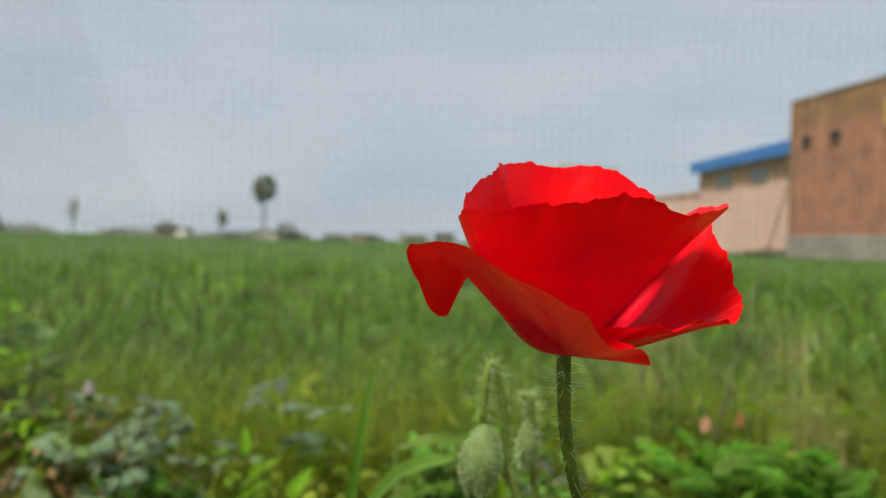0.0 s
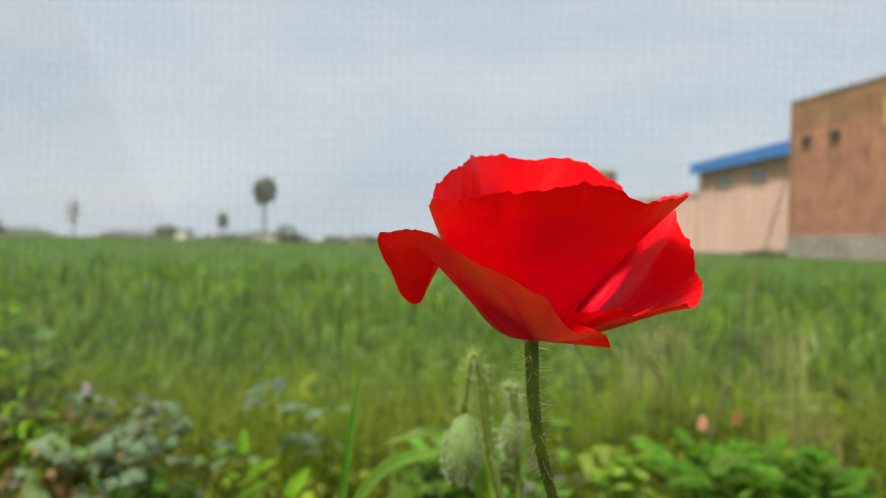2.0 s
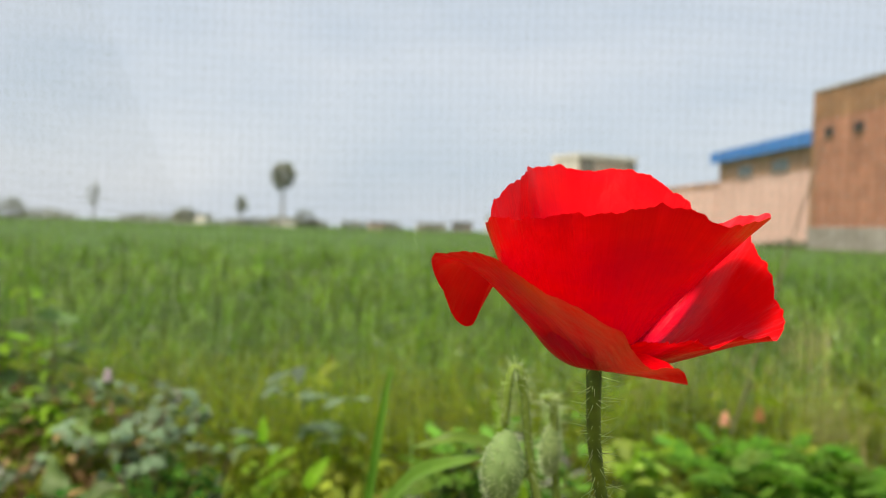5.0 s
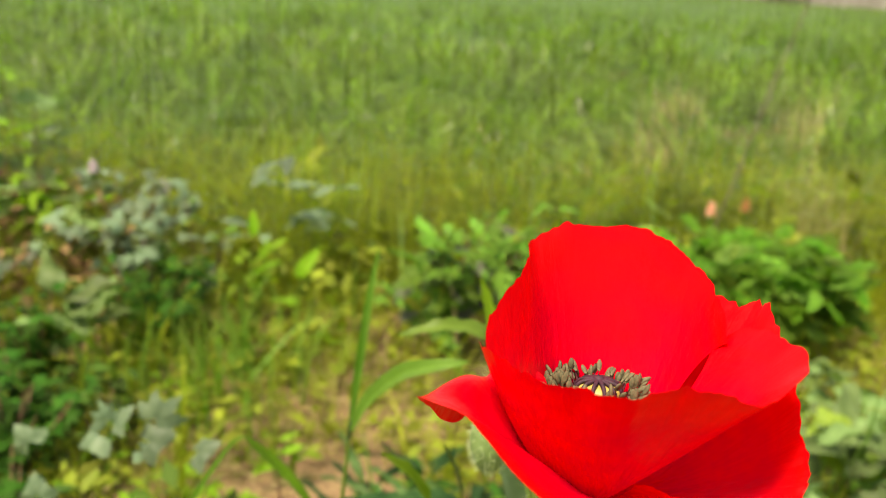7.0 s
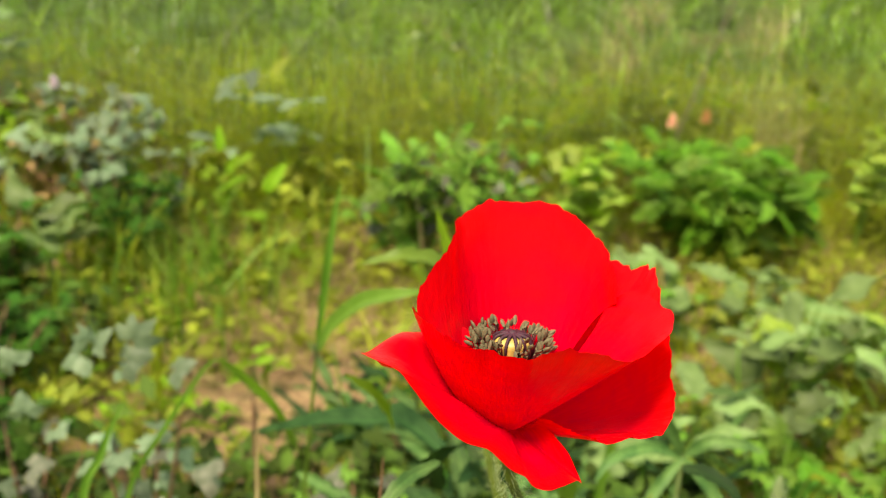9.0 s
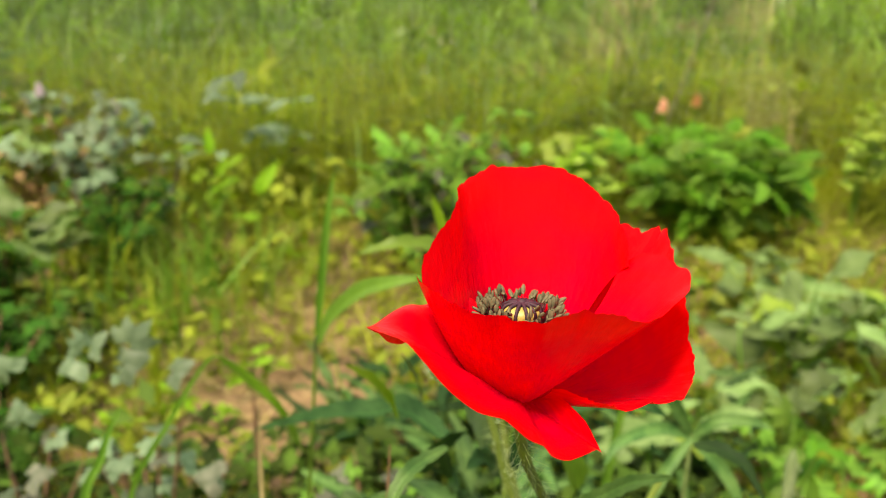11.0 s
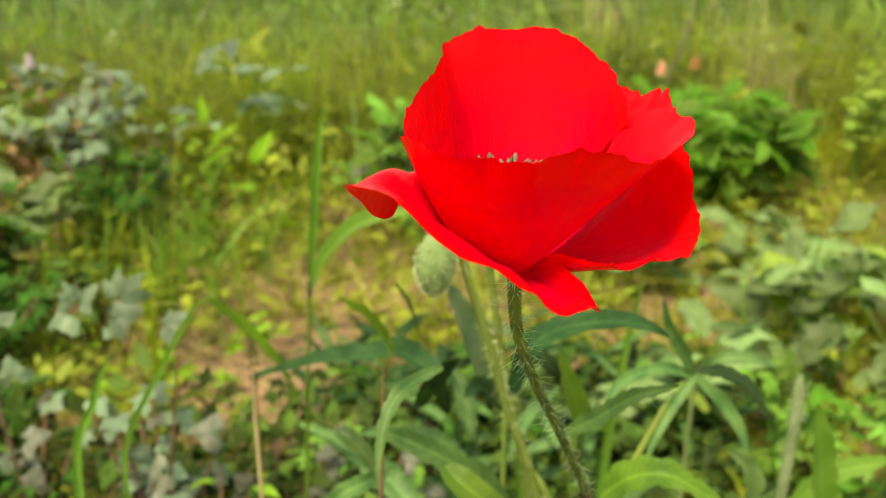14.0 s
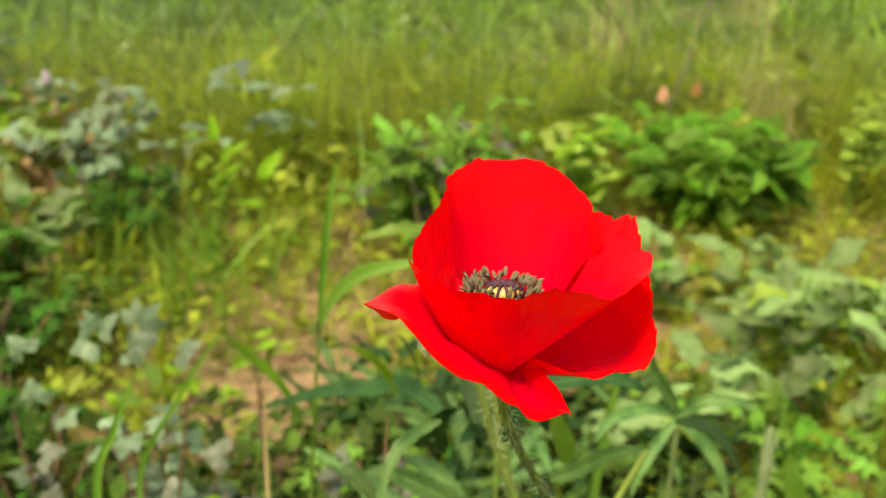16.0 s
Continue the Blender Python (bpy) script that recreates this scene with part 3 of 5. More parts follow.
whole("undergrowth", sheet("undergrowth", *under, M_SHADE_LEAF), "leaves coloured dark as shade under the taller weeds", "weeds", kind="stuff")

dead = flakes(420, box_feet(-1.35, -0.82, 1.8, 2.5, 0.0, 0.3), (0.02, 0.05), 0.7, 30)
whole("dead_leaves", sheet("dead_leaves", *dead, M_DEAD), "withered orange-brown leaves among the grey shrub", "leaves", kind="stuff")


def straw():
    def pick(n, r):
        return np.stack([r.uniform(-1.3, 1.5, n), r.uniform(0.8, 2.3, n), r.uniform(0.01, 0.035, n)], -1)
    r = np.random.default_rng(31)
    p = pick(3600, r)
    a, L = r.uniform(0, np.pi, len(p)), r.uniform(0.02, 0.09, len(p))
    d = np.stack([np.cos(a) * L, np.sin(a) * L, r.normal(0, 0.006, len(p))], -1)
    w = np.stack([-np.sin(a), np.cos(a), 0 * a], -1) * 0.0011
    up = np.array([0, 0, 0.0012])
    v = np.stack([p - w, p + w, p + up, p + d - w, p + d + w, p + d + up], 1).reshape(-1, 3)
    q = np.array([[0, 1, 4, 3], [1, 2, 5, 4], [2, 0, 3, 5]])
    me = sheet("straw_litter", v, (np.arange(len(p))[:, None, None] * 6 + q[None]).reshape(-1, 4), M_STRAW)
    whole("straw_litter", me, "dry straw scattered over bare soil", "straw", kind="stuff")


straw()

# ---- distance: buildings and trees ----


def slanted(name, a, b, label):
    """An Empty for a building: its local y runs from a to b along the front, local -x faces the field."""
    h = thing(name, (a[0], a[1], 0), label, "building")
    h.rotation_euler = (0, 0, math.atan2(b[1] - a[1], b[0] - a[0]) - math.pi / 2)
    return h


def brick_hall():
    h = slanted("brick_hall", (20.9, 26.6), (17.95, 45.0), "tall red-brown brick hall with small vents on a concrete plinth")
    n = 18.6
    boxed("wall", h, M_BRICK, 0, 0, 0.9, 11, n, 6.9)
    boxed("upper_wall", h, M_BRICK_BROWN, 0.003, 0, 6.9, 11, n, 8.35)
    boxed("parapet", h, M_CONCRETE, -0.05, -0.05, 8.35, 11.05, n + 0.05, 8.5)
    boxed("plinth", h, M_CONCRETE, -0.12, -0.1, 0, 11.1, n + 0.1, 1.5)
    boxed("corner_post", h, M_BRICK_BROWN, -0.06, n - 0.3, 1.5, 0.3, n + 0.04, 8.35)
    for at in (n - 1.35, n - 3.8):
        v = boxed("vent", h, M_DARK, -0.03, at - 0.42, 5.95, 0.1, at + 0.42, 6.5, label="dark square vent opening")
        boxed("sill", v, M_BRICK_BROWN, -0.07, at - 0.48, 5.87, 0.0, at + 0.48, 5.95)
    boxed("sign_board", h, M_YELLOW, -0.12, n - 8.2, 6.2, -0.02, n - 7.5, 7.4, label="yellow painted board")


def pink_factory():
    h = slanted("pink_factory", (22.9, 47.0), (21.0, 71.5), "pink plastered factory with a blue metal roof edge")
    n = 24.6
    boxed("wall", h, M_PINK, 0, 0, 0, 14, n, 5.35)
    boxed("upper_wall", h, M_BRICK_ORANGE, 0.02, 0, 5.35, 14, n, 7.0)
    for at in (n - 5.3, n - 11.3):
        w = boxed("window", h, M_DARKGLASS, -0.02, at - 1.25, 5.45, 0.1, at + 1.25, 6.35, label="dusty grey-green window")
        boxed("window_sill", w, M_BRICK_ORANGE, -0.10, at - 1.4, 5.36, 0.0, at + 1.4, 5.45)
        boxed("mullion", w, M_GREYWALL, -0.06, at - 0.04, 5.45, 0.0, at + 0.04, 6.35)
    r = boxed("roof", h, M_BLUE, -0.45, -0.3, 7.0, 14.4, n + 0.7, 7.12, label="blue sheet-metal roof")
    boxed("fascia", r, M_BLUE, -0.5, -0.3, 6.85, -0.45, n + 0.7, 7.75)
    for k in range(40):
        boxed("rib", r, M_BLUE, -0.53, -0.2 + k * 0.64, 6.87, -0.5, -0.12 + k * 0.64, 7.73, bevel=0.0)
    boxed("plinth", h, M_CONCRETE, -0.06, 0, 0, 0.0, n, 0.55)


def pink_wall():
    h = slanted("yard_wall", (20.95, 71.9), (17.9, 92.0), "long pink plastered yard wall")
    boxed("wall", h, M_PINK, 0, 0, 0, 0.35, 20.3, 5.0)
    boxed("coping", h, M_BRICK_ORANGE, -0.06, 0, 5.0, 0.41, 20.3, 5.4)


def tower():
    h = thing("tower_block", (14.8, 110, 0), "cream and tan tower block behind the yard wall", "building")
    h.rotation_euler = (0, 0, math.atan2(4, 7.8))
    boxed("wall", h, M_TAN, 0, 0, 0, 8.8, 6.0, 10.4)
    boxed("parapet", h, M_CREAM, -0.35, -0.15, 10.4, 8.95, 6.15, 10.95)
    boxed("dark_bay", h, M_GREYWALL, 0.05, -0.12, 0, 2.1, 0.0, 10.3, label="dark grey recessed bay")
    for k in range(4):
        boxed("pilaster", h, M_CREAM, -0.25, 0.15 + 1.5 * k, 0, 0.0, 1.35 + 1.5 * k, 10.4)
    boxed("corner_strip", h, M_GREYWALL, 7.4, -0.1, 0, 8.7, 0.0, 10.3)
    for k in range(3):
        for j in range(2):
            w = boxed("window", h, M_CONCRETE, 2.8 + 2.3 * j, -0.02, 1.6 + 3 * k, 3.4 + 2.3 * j, 0.05, 2.6 + 3 * k)
            boxed("window_sill", w, M_TAN, 2.7 + 2.3 * j, -0.1, 1.5 + 3 * k, 3.5 + 2.3 * j, 0.0, 1.6 + 3 * k)


def low_house(at, size, mat, label):
    h = thing("far_house", (at[0], at[1], 0), label, "building", "far houses")
    boxed("wall", h, mat, 0, 0, 0, size[0], 6, size[1])
    boxed("roof", h, M_CONCRETE, -0.2, -0.2, size[1], size[0] + 0.2, 6.2, size[1] + 0.18)
    k = 1.0
    while k + 1.2 < size[0]:
        boxed("window", h, M_DARKGLASS, k, -0.03, size[1] * 0.4, k + 0.9, 0.05, size[1] * 0.75)
        k += 2.6


brick_hall()
pink_factory()
pink_wall()
tower()
low_house((4.3, 140), (9.6, 3.1), M_CREAM, "low cream house beyond the field")
low_house((-37.7, 170), (5.0, 2.0), M_CREAM, "small cream house beyond the field")
low_house((-18.3, 170), (4.6, 1.7), M_TAN, "small tan house beyond the field")
low_house((-9.0, 175), (6.0, 1.8), M_CREAM, "low pale house beyond the field")
low_house((-62.0, 185), (7.0, 2.3), M_CREAM, "low pale house among far trees")
low_house((-2.0, 190), (4.6, 2.4), M_GREYWALL, "low grey house beyond the field")


def leafy_ball(centre, radii, count, size, seed):
    def pick(n, r):
        d = r.normal(0, 1, (n, 3))
        d /= np.linalg.norm(d, axis=1, keepdims=True)
        lump = np.array([1 + 0.35 * noise.noise(Vector(k) * 2.1 + Vector((seed, 0, 0))) for k in d])
        return np.array(centre) + d * np.array(radii) * (lump * r.uniform(0.35, 1, n) ** 0.4)[:, None]
    return flakes(count, pick, size, 0.9, seed)


def tree(at, height, crown, count, label, trunk=0.22, seed=1, leaf=(0.35, 0.9)):
    t = thing("tree", (at[0], at[1], 0), label, "tree", "far trees")
    top = height - crown[2] * 0.9
    pieces = [tube([(0, 0, 0), (0.1, 0.05, top * 0.5), (-0.05, 0, top)], [trunk, trunk * 0.75, trunk * 0.6], 8, 12)]
    part("trunk", sheet("trunk", *joined(pieces), M_HAZY_BARK), t)
    for k in range(5):
        a = k * 1.26 + seed
        tip = (math.cos(a) * crown[0] * 0.6, math.sin(a) * crown[1] * 0.6, height - crown[2] * (0.7 + 0.25 * (k % 2)))
        part("limb", sheet("limb", *tube([(-0.05, 0, top * 0.92), (tip[0] * 0.5, tip[1] * 0.5, (top + tip[2]) / 2), tip], [trunk * 0.5, trunk * 0.2], 6, 8), M_HAZY_BARK), t)
    part("crown", sheet("crown", *leafy_ball((0, 0, height - crown[2]), crown, count, leaf, seed), M_HAZY_CROWN), t)


tree((-31.2, 150), 11.3, (2.1, 2.1, 2.2), 900, "tall tree with a round dark crown on a bare trunk", 0.32, seed=3)
# few leaves on the slim crowns, so sky pales them like haze
tree((-85.6, 200), 8.9, (1.5, 1.5, 2.6), 210, "slim far tree with a narrow crown", 0.25, seed=4)
tree((-38.3, 150), 5.4, (1.0, 1.0, 1.6), 150, "small slim tree beyond the field", 0.18, seed=5)
tree((-51.3, 160), 3.0, (2.0, 2.0, 1.3), 350, "low bushy tree beyond the field", 0.2, seed=6)


def far_bush(at, size, count, seed, label):
    b = thing("far_bush", (at[0], at[1], 0), label, "bush", "far bushes")
    stem = [tube([(0, 0, 0), (0.1 * k, 0, size[2] * 0.5), (0.3 * k, 0.1, size[2])], [0.1, 0.05], 6, 6) for k in (-2, 0, 2)]
    part("stems", sheet("stems", *joined(stem), M_HAZY_BARK), b)
    part("crown", sheet("crown", *leafy_ball((0, 0, size[2] * 0.9), size, count, (0.3, 0.8), seed), M_HAZY_CROWN), b)


for k, (x, y, w, hh) in enumerate([(-63.0, 120, 2.4, 1.7), (-72, 150, 4.5, 1.1), (-57.6, 160, 5, 1.0), (-66, 175, 5, 0.9), (-36, 152, 3.5, 0.9), (-27.2, 150, 1.8, 1.8), (-25.2, 151, 2.2, 0.9),
                                   (-44, 165, 4, 0.7), (-20.5, 165, 2.5, 0.9), (-13.5, 168, 2.0, 0.8), (8.8, 135, 1.8, 1.0), (-90, 185, 7, 1.2), (18.0, 48.2, 1.3, 0.22), (-5.5, 172, 3.0, 0.8)]):
    far_bush((x, y), (w, w * 0.6, hh), 420, 40 + k, "dark far bush at the edge of the field")

# ---- net fence at the field's edge ----
def net_place(u, z, layer=0):
    """The hanging net: slightly billowed; layer 1 is the slack left end, drawn aslant."""
    y = 2.3 + 0.012 * np.sin(1.9 * u + 0.6) + 0.008 * np.sin(5.2 * u + 2.0 * z) + 0.03 * layer
    if layer:
        drop = 1.45 - z
        return np.stack([u + 0.36 * drop + 0.10 * drop**2, y, z - 0.16 * (u + 1.0)], -1)
    return np.stack([u + 0.006 * np.sin(3.1 * z + 2.2 * u), y, z + 0.010 * np.sin(2.7 * u)], -1)


def ribbon(path, width):
    """Thin three-sided threads; path is threads by places by xyz."""
    n, m, _ = path.shape
    t = np.gradient(path, axis=1)
    t /= np.linalg.norm(t, axis=2, keepdims=True)
    s = np.cross(t, np.array([0, 1.0, 0]))
    s /= np.linalg.norm(s, axis=2, keepdims=True)
    w = (width * np.ones(n))[:, None, None] * 0.5
    back = np.array([0, 1.0, 0]) * w
    v = np.stack([path - s * w, path + s * w, path + back], 2).reshape(-1, 3)
    k = np.arange(n)[:, None, None] * m * 3 + np.arange(m - 1)[None, :, None] * 3
    q = np.concatenate([k + np.array([[[a, b, b + 3, a + 3]]]) for a, b in ((0, 1), (1, 2), (2, 0))], 1).reshape(-1, 4)
    return v, q


def net_fence():
    net = thing("net_fence", (0, 2.3, 0), "fine grey-green and white net hung along the field edge", "net")
    foot = np.array([0, 2.3, 0])
    z = np.linspace(0.03, 1.75, 40)
    u = np.arange(-1.25, 3.4, 0.0252)
    U, Z = np.meshgrid(u, z, indexing="ij")
    part("upright_threads", sheet("upright_threads", *ribbon(net_place(U, Z) - foot, 0.0007), M_NET_DARK), net)
    U, Z = np.meshgrid(u + 0.0126, z, indexing="ij")
    part("white_threads", sheet("white_threads", *ribbon(net_place(U, Z) - foot, 0.00034), M_NET), net, None, "white upright threads")
    uu = np.linspace(-1.25, 3.4, 110)
    Z, U = np.meshgrid(np.arange(0.03, 1.76, 0.0300), uu, indexing="ij")
    part("cross_threads", sheet("cross_threads", *ribbon(net_place(U, Z) - foot, 0.0006), M_NET_DARK), net)
    U, Z = np.meshgrid(np.arange(-3.4, -1.04, 0.0262), z, indexing="ij")
    part("slack_threads", sheet("slack_threads", *ribbon(net_place(U, Z, 1) - foot, 0.0008), M_NET_DARK), net)
    Z, U = np.meshgrid(np.arange(0.03, 1.8, 0.0262), np.linspace(-3.4, -1.04, 60), indexing="ij")
    part("slack_threads", sheet("slack_threads", *ribbon(net_place(U, Z, 1) - foot, 0.0006), M_NET_DARK), net)


net_fence()


def pole(a, b, r0, r1, label):
    p = [Vector(a).lerp(Vector(b), k) + Vector((0.004 * math.sin(9 * k), 0, 0)) for k in (0, 0.3, 0.6, 1)]
    whole("support_pole", sheet("support_pole", *tube(p, [r0, r1], 8, 20), M_POLE), label, "pole")


pole((0.668, 2.33, -0.03), (0.965, 2.33, 1.07), 0.003, 0.0022, "thin leaning wooden pole holding the net")


# ---- the poppy ----
BASE = Vector((0.0332, 0.2305, 0.7207))
POPPY_FOOT = Vector((0.055, 0.40, 0.0))


def petal(name, rim, ribs, seed, ruffle=1.0, claw=3.0, soft=14.0):
    """A petal as a fan of curved ribs. rim: azimuth, reach and height (mm) along its edge; ribs: azimuth, the two powers of the rib's curve and its hump."""
    nu, nv = 200, 44
    g = along(rim, nu)
    az, R, Z = (g[:, k][:, None] for k in range(3))
    ribs = np.asarray(ribs, float)
    pr, pz, hump = (np.interp(az[:, 0], ribs[:, 0], ribs[:, k])[:, None] for k in (1, 2, 3))
    calm = np.exp(-((np.arange(nu)[:, None] - np.arange(nu)[None]) / soft) ** 2)
    calm /= calm.sum(axis=1, keepdims=True)
    az = np.radians(az)
    As, Rs, Zs, pr, pz, hump = calm @ az, calm @ R, calm @ Z, calm @ pr, calm @ pz, calm @ hump
    u = np.linspace(0, 1, nu)[:, None]
    edge = np.array([noise.noise((k * 9.0, seed, 0)) + 0.8 * noise.noise((k * 21.0, seed, 4)) + 0.5 * noise.noise((k * 46.0, seed, 9)) + 0.35 * noise.noise((k * 90.0, seed, 2)) for k in u[:, 0]])[:, None]
    v = np.linspace(0, 1, nv)[None]
    wave = np.array([noise.noise((k * 5.0, seed + 7, 0)) + 0.5 * noise.noise((k * 14.0, seed + 7, 4)) for k in u[:, 0]])[:, None]
    v = v * (1 + 0.018 * ruffle * edge * v**5)
    turn, R, Z = As + (az - As) * v**3, Rs + (R - Rs) * v**3, Zs + (Z - Zs) * v**3
    r = claw + (R - claw) * v**pr + ruffle * (0.7 * wave * v**4 + 0.25 * wave * np.sin(7 * v))
    z = Z * v**pz + hump * np.sin(np.pi * np.minimum(v, 1) ** 1.8) + ruffle * (0.5 * edge * v**7 - 0.5 * wave * v**3)
    turn = turn + 0.012 * wave * v**2
    P = np.stack([r * np.cos(turn), r * np.sin(turn), z], -1) * 0.001
    uv = np.stack([np.repeat(u, nv, 1), v], -1).reshape(-1, 2)
    return part("petal", sheet(name, P.reshape(-1, 3), grid_quads(nu, nv), M_PETAL, uv), poppy, Matrix.Translation(BASE - POPPY_FOOT))


poppy = thing("poppy", POPPY_FOOT, "bright red poppy in full bloom on a hairy stem", "flower")
petal("back_petal", [(20, 31, 34), (36, 36, 41.5), (44, 38.3, 45.4), (51, 39.3, 48.3), (60, 38.8, 51.5), (72, 40.3, 53), (84, 40.6, 53.4), (96, 39.2, 54.4), (108, 35.2, 54), (119, 31.8, 53.2), (125, 29.6, 53.2), (127.5, 28.8, 55), (130, 27.2, 52.2),
                     (136, 25.8, 50.4), (148, 24, 49.2), (163, 24.5, 47.2), (174, 26.6, 43.5), (181, 27.6, 39), (187, 27, 33), (195, 23, 24)],
      [(20, .7, 1.2, 0), (60, .6, 1.4, 0), (130, .58, 1.35, 0), (195, .68, 1.3, 0)], 1.3, 0.9, soft=30.0)
petal("right_petal", [(312, 10, 7.2), (312, 16, 8.6), (312, 21, 9.6), (312, 26, 10.2), (313.5, 29, 10), (318, 32.2, 9.2), (323, 36.8, 10.6), (328, 41.4, 12), (333, 43.2, 11), (340, 43.8, 12.6), (347, 44.2, 15.5),
                      (353, 44, 19.5), (360, 44, 25.5), (367, 43, 30.5), (377, 44, 35.3), (388, 48, 39), (393, 49.2, 39.8), (398, 46, 38.4), (410, 41, 36.5), (424, 36, 22)],
      [(312, .9, 1.1, 0), (330, .85, 1.3, 1.5), (355, .8, 1.4, 0), (393, .7, 1.3, 0), (424, .7, 1.2, 0)], 5.1, 2.0, soft=8.0)
petal("left_petal", [(120, 14, 15), (130, 20, 22), (139, 26.5, 25), (145, 30.5, 21), (148.5, 33.5, 14), (151.5, 35.8, 8), (157, 37.3, 8.6), (164, 38, 12), (172, 39, 17), (184, 41.5, 23.5), (194.5, 42.8, 28.2), (202, 40.9, 29.3),
                     (209, 39.3, 29.5), (216, 38.8, 29.1), (225, 40.2, 28.2), (232, 41.4, 26.4), (240, 42, 23.6), (248, 41.6, 21), (255, 38.8, 18.5), (263, 41.3, 15.8), (268, 41.5, 14), (272, 40, 9.8),
                     (279, 37.2, 6.2), (285, 36.4, 6.2), (293, 34, 5.2), (300, 30.7, 1.2), (302.5, 25.5, 4.4), (308, 17.5, 5.8), (314, 10, 5.4)],
      [(120, .8, 1, 2), (140, .8, .95, 5), (152, .75, .95, 17), (166, .74, .95, 16), (180, .78, .95, 12), (190, .85, 1.02, 5.5), (198, .95, 1.02, 2.6), (208, 1, .97, 1.2), (224, 1, .93, .5), (240, 1, .9, .2), (252, 1.02, .86, 0), (258, 1.02, .85, 0), (270, 1.0, 1.0, 0), (284, 1.0, 1.3, -0.6), (316, 1, 1.4, 0.5)], 9.7, 0.9, soft=4.0)
petal("front_petal", [(158, 25, 27), (168, 28, 32.5), (178, 29.2, 36.2), (188, 29, 37.2), (198, 27.6, 36.9), (207, 26.5, 37), (216, 26.5, 37.7), (227, 26.8, 38), (240, 27.4, 37.9), (248, 27.3, 37.7), (258, 28.6, 38.5), (269, 30, 39.2), (276, 28.9, 39.7), (286, 29.2, 40.1), (295, 31.5, 40.1),
                      (305, 33.8, 39.2), (313, 36, 37.6), (319, 37.4, 37.8), (327, 38.2, 38.8), (341, 40.2, 39.2), (354, 39.6, 41.3), (366, 36.8, 40.8), (378, 35, 38), (388, 31, 32)],
      [(158, .6, 1.3, 0), (190, .66, 1.3, 0), (240, .8, 1.2, 0), (285, .85, 1.15, 0), (315, .95, 1.02, 0), (345, 1.0, .95, 0), (388, .9, 1, 0)], 14.2, 1.1, soft=12.0)

stem_path = [(0.0329, 0.2315, 0.7225), (0.0361, 0.243, 0.695), (0.0455, 0.263, 0.6633), (0.0589, 0.285, 0.6274), (0.0748, 0.308, 0.5837), (0.079, 0.318, 0.565), (0.074, 0.335, 0.53),
             (0.062, 0.36, 0.42), (0.055, 0.385, 0.2), (0.055, 0.40, 0.0)]
stem_local = [Vector(p) - POPPY_FOOT for p in stem_path]
stem = part("stem", sheet("stem", *tube(stem_local, [0.0020, 0.0017, 0.0017, 0.0018, 0.0020, 0.0024], 10, 90), M_STEM), poppy, None, "dark olive stem covered in bristly hairs")


def bristles(curve, count, length, radius, seed, t1=1.0):
    """Fine stiff hairs standing off a curve."""
    r = np.random.default_rng(seed)
    c = along(curve, 400)
    k = (r.uniform(0, t1, count) * 398).astype(int)
    t = np.gradient(c, axis=0)[k]
    t /= np.linalg.norm(t, axis=1, keepdims=True)
    d = np.cross(t, r.normal(0, 1, (count, 3)))
    d /= np.linalg.norm(d, axis=1, keepdims=True)
    d = d + 0.25 * r.normal(0, 1, (count, 3))
    base = c[k] + d * radius * 0.8
    tip = base + d * r.uniform(*length, count)[:, None]
    w = np.cross(d, t) * 0.00006
    v = np.stack([base - w, base + w, base + t * 0.00018, tip - w * 0.3, tip + w * 0.3, tip + t * 0.00005], 1).reshape(-1, 3)
    q = np.array([[0, 1, 4, 3], [1, 2, 5, 4], [2, 0, 3, 5]])
    return v, (np.arange(count)[:, None, None] * 6 + q[None]).reshape(-1, 4)


part("bristle", sheet("stem_hairs", *bristles(stem_local, 420, (0.0018, 0.0045), 0.002, 3, 0.5), M_HAIR), stem, None, "pale stiff hairs", kind="stuff")
part("node", sheet("node", *tube([(0.0775 - 0.055, 0.314 - 0.4, 0.572), (0.0795 - 0.055, 0.3165 - 0.4, 0.569), (0.0815 - 0.055, 0.316 - 0.4, 0.567)], [0.0022, 0.0026, 0.0016], 8, 8), M_TWIG), poppy, None, "withered brown node")

# seed capsule with its rays and the ring of stamens
HEART = Vector((0.0335, 0.2412, 0.0)) - POPPY_FOOT + Vector((0, 0, 0.7275))
LEAN = Matrix.Rotation(radians(-6), 4, "X")


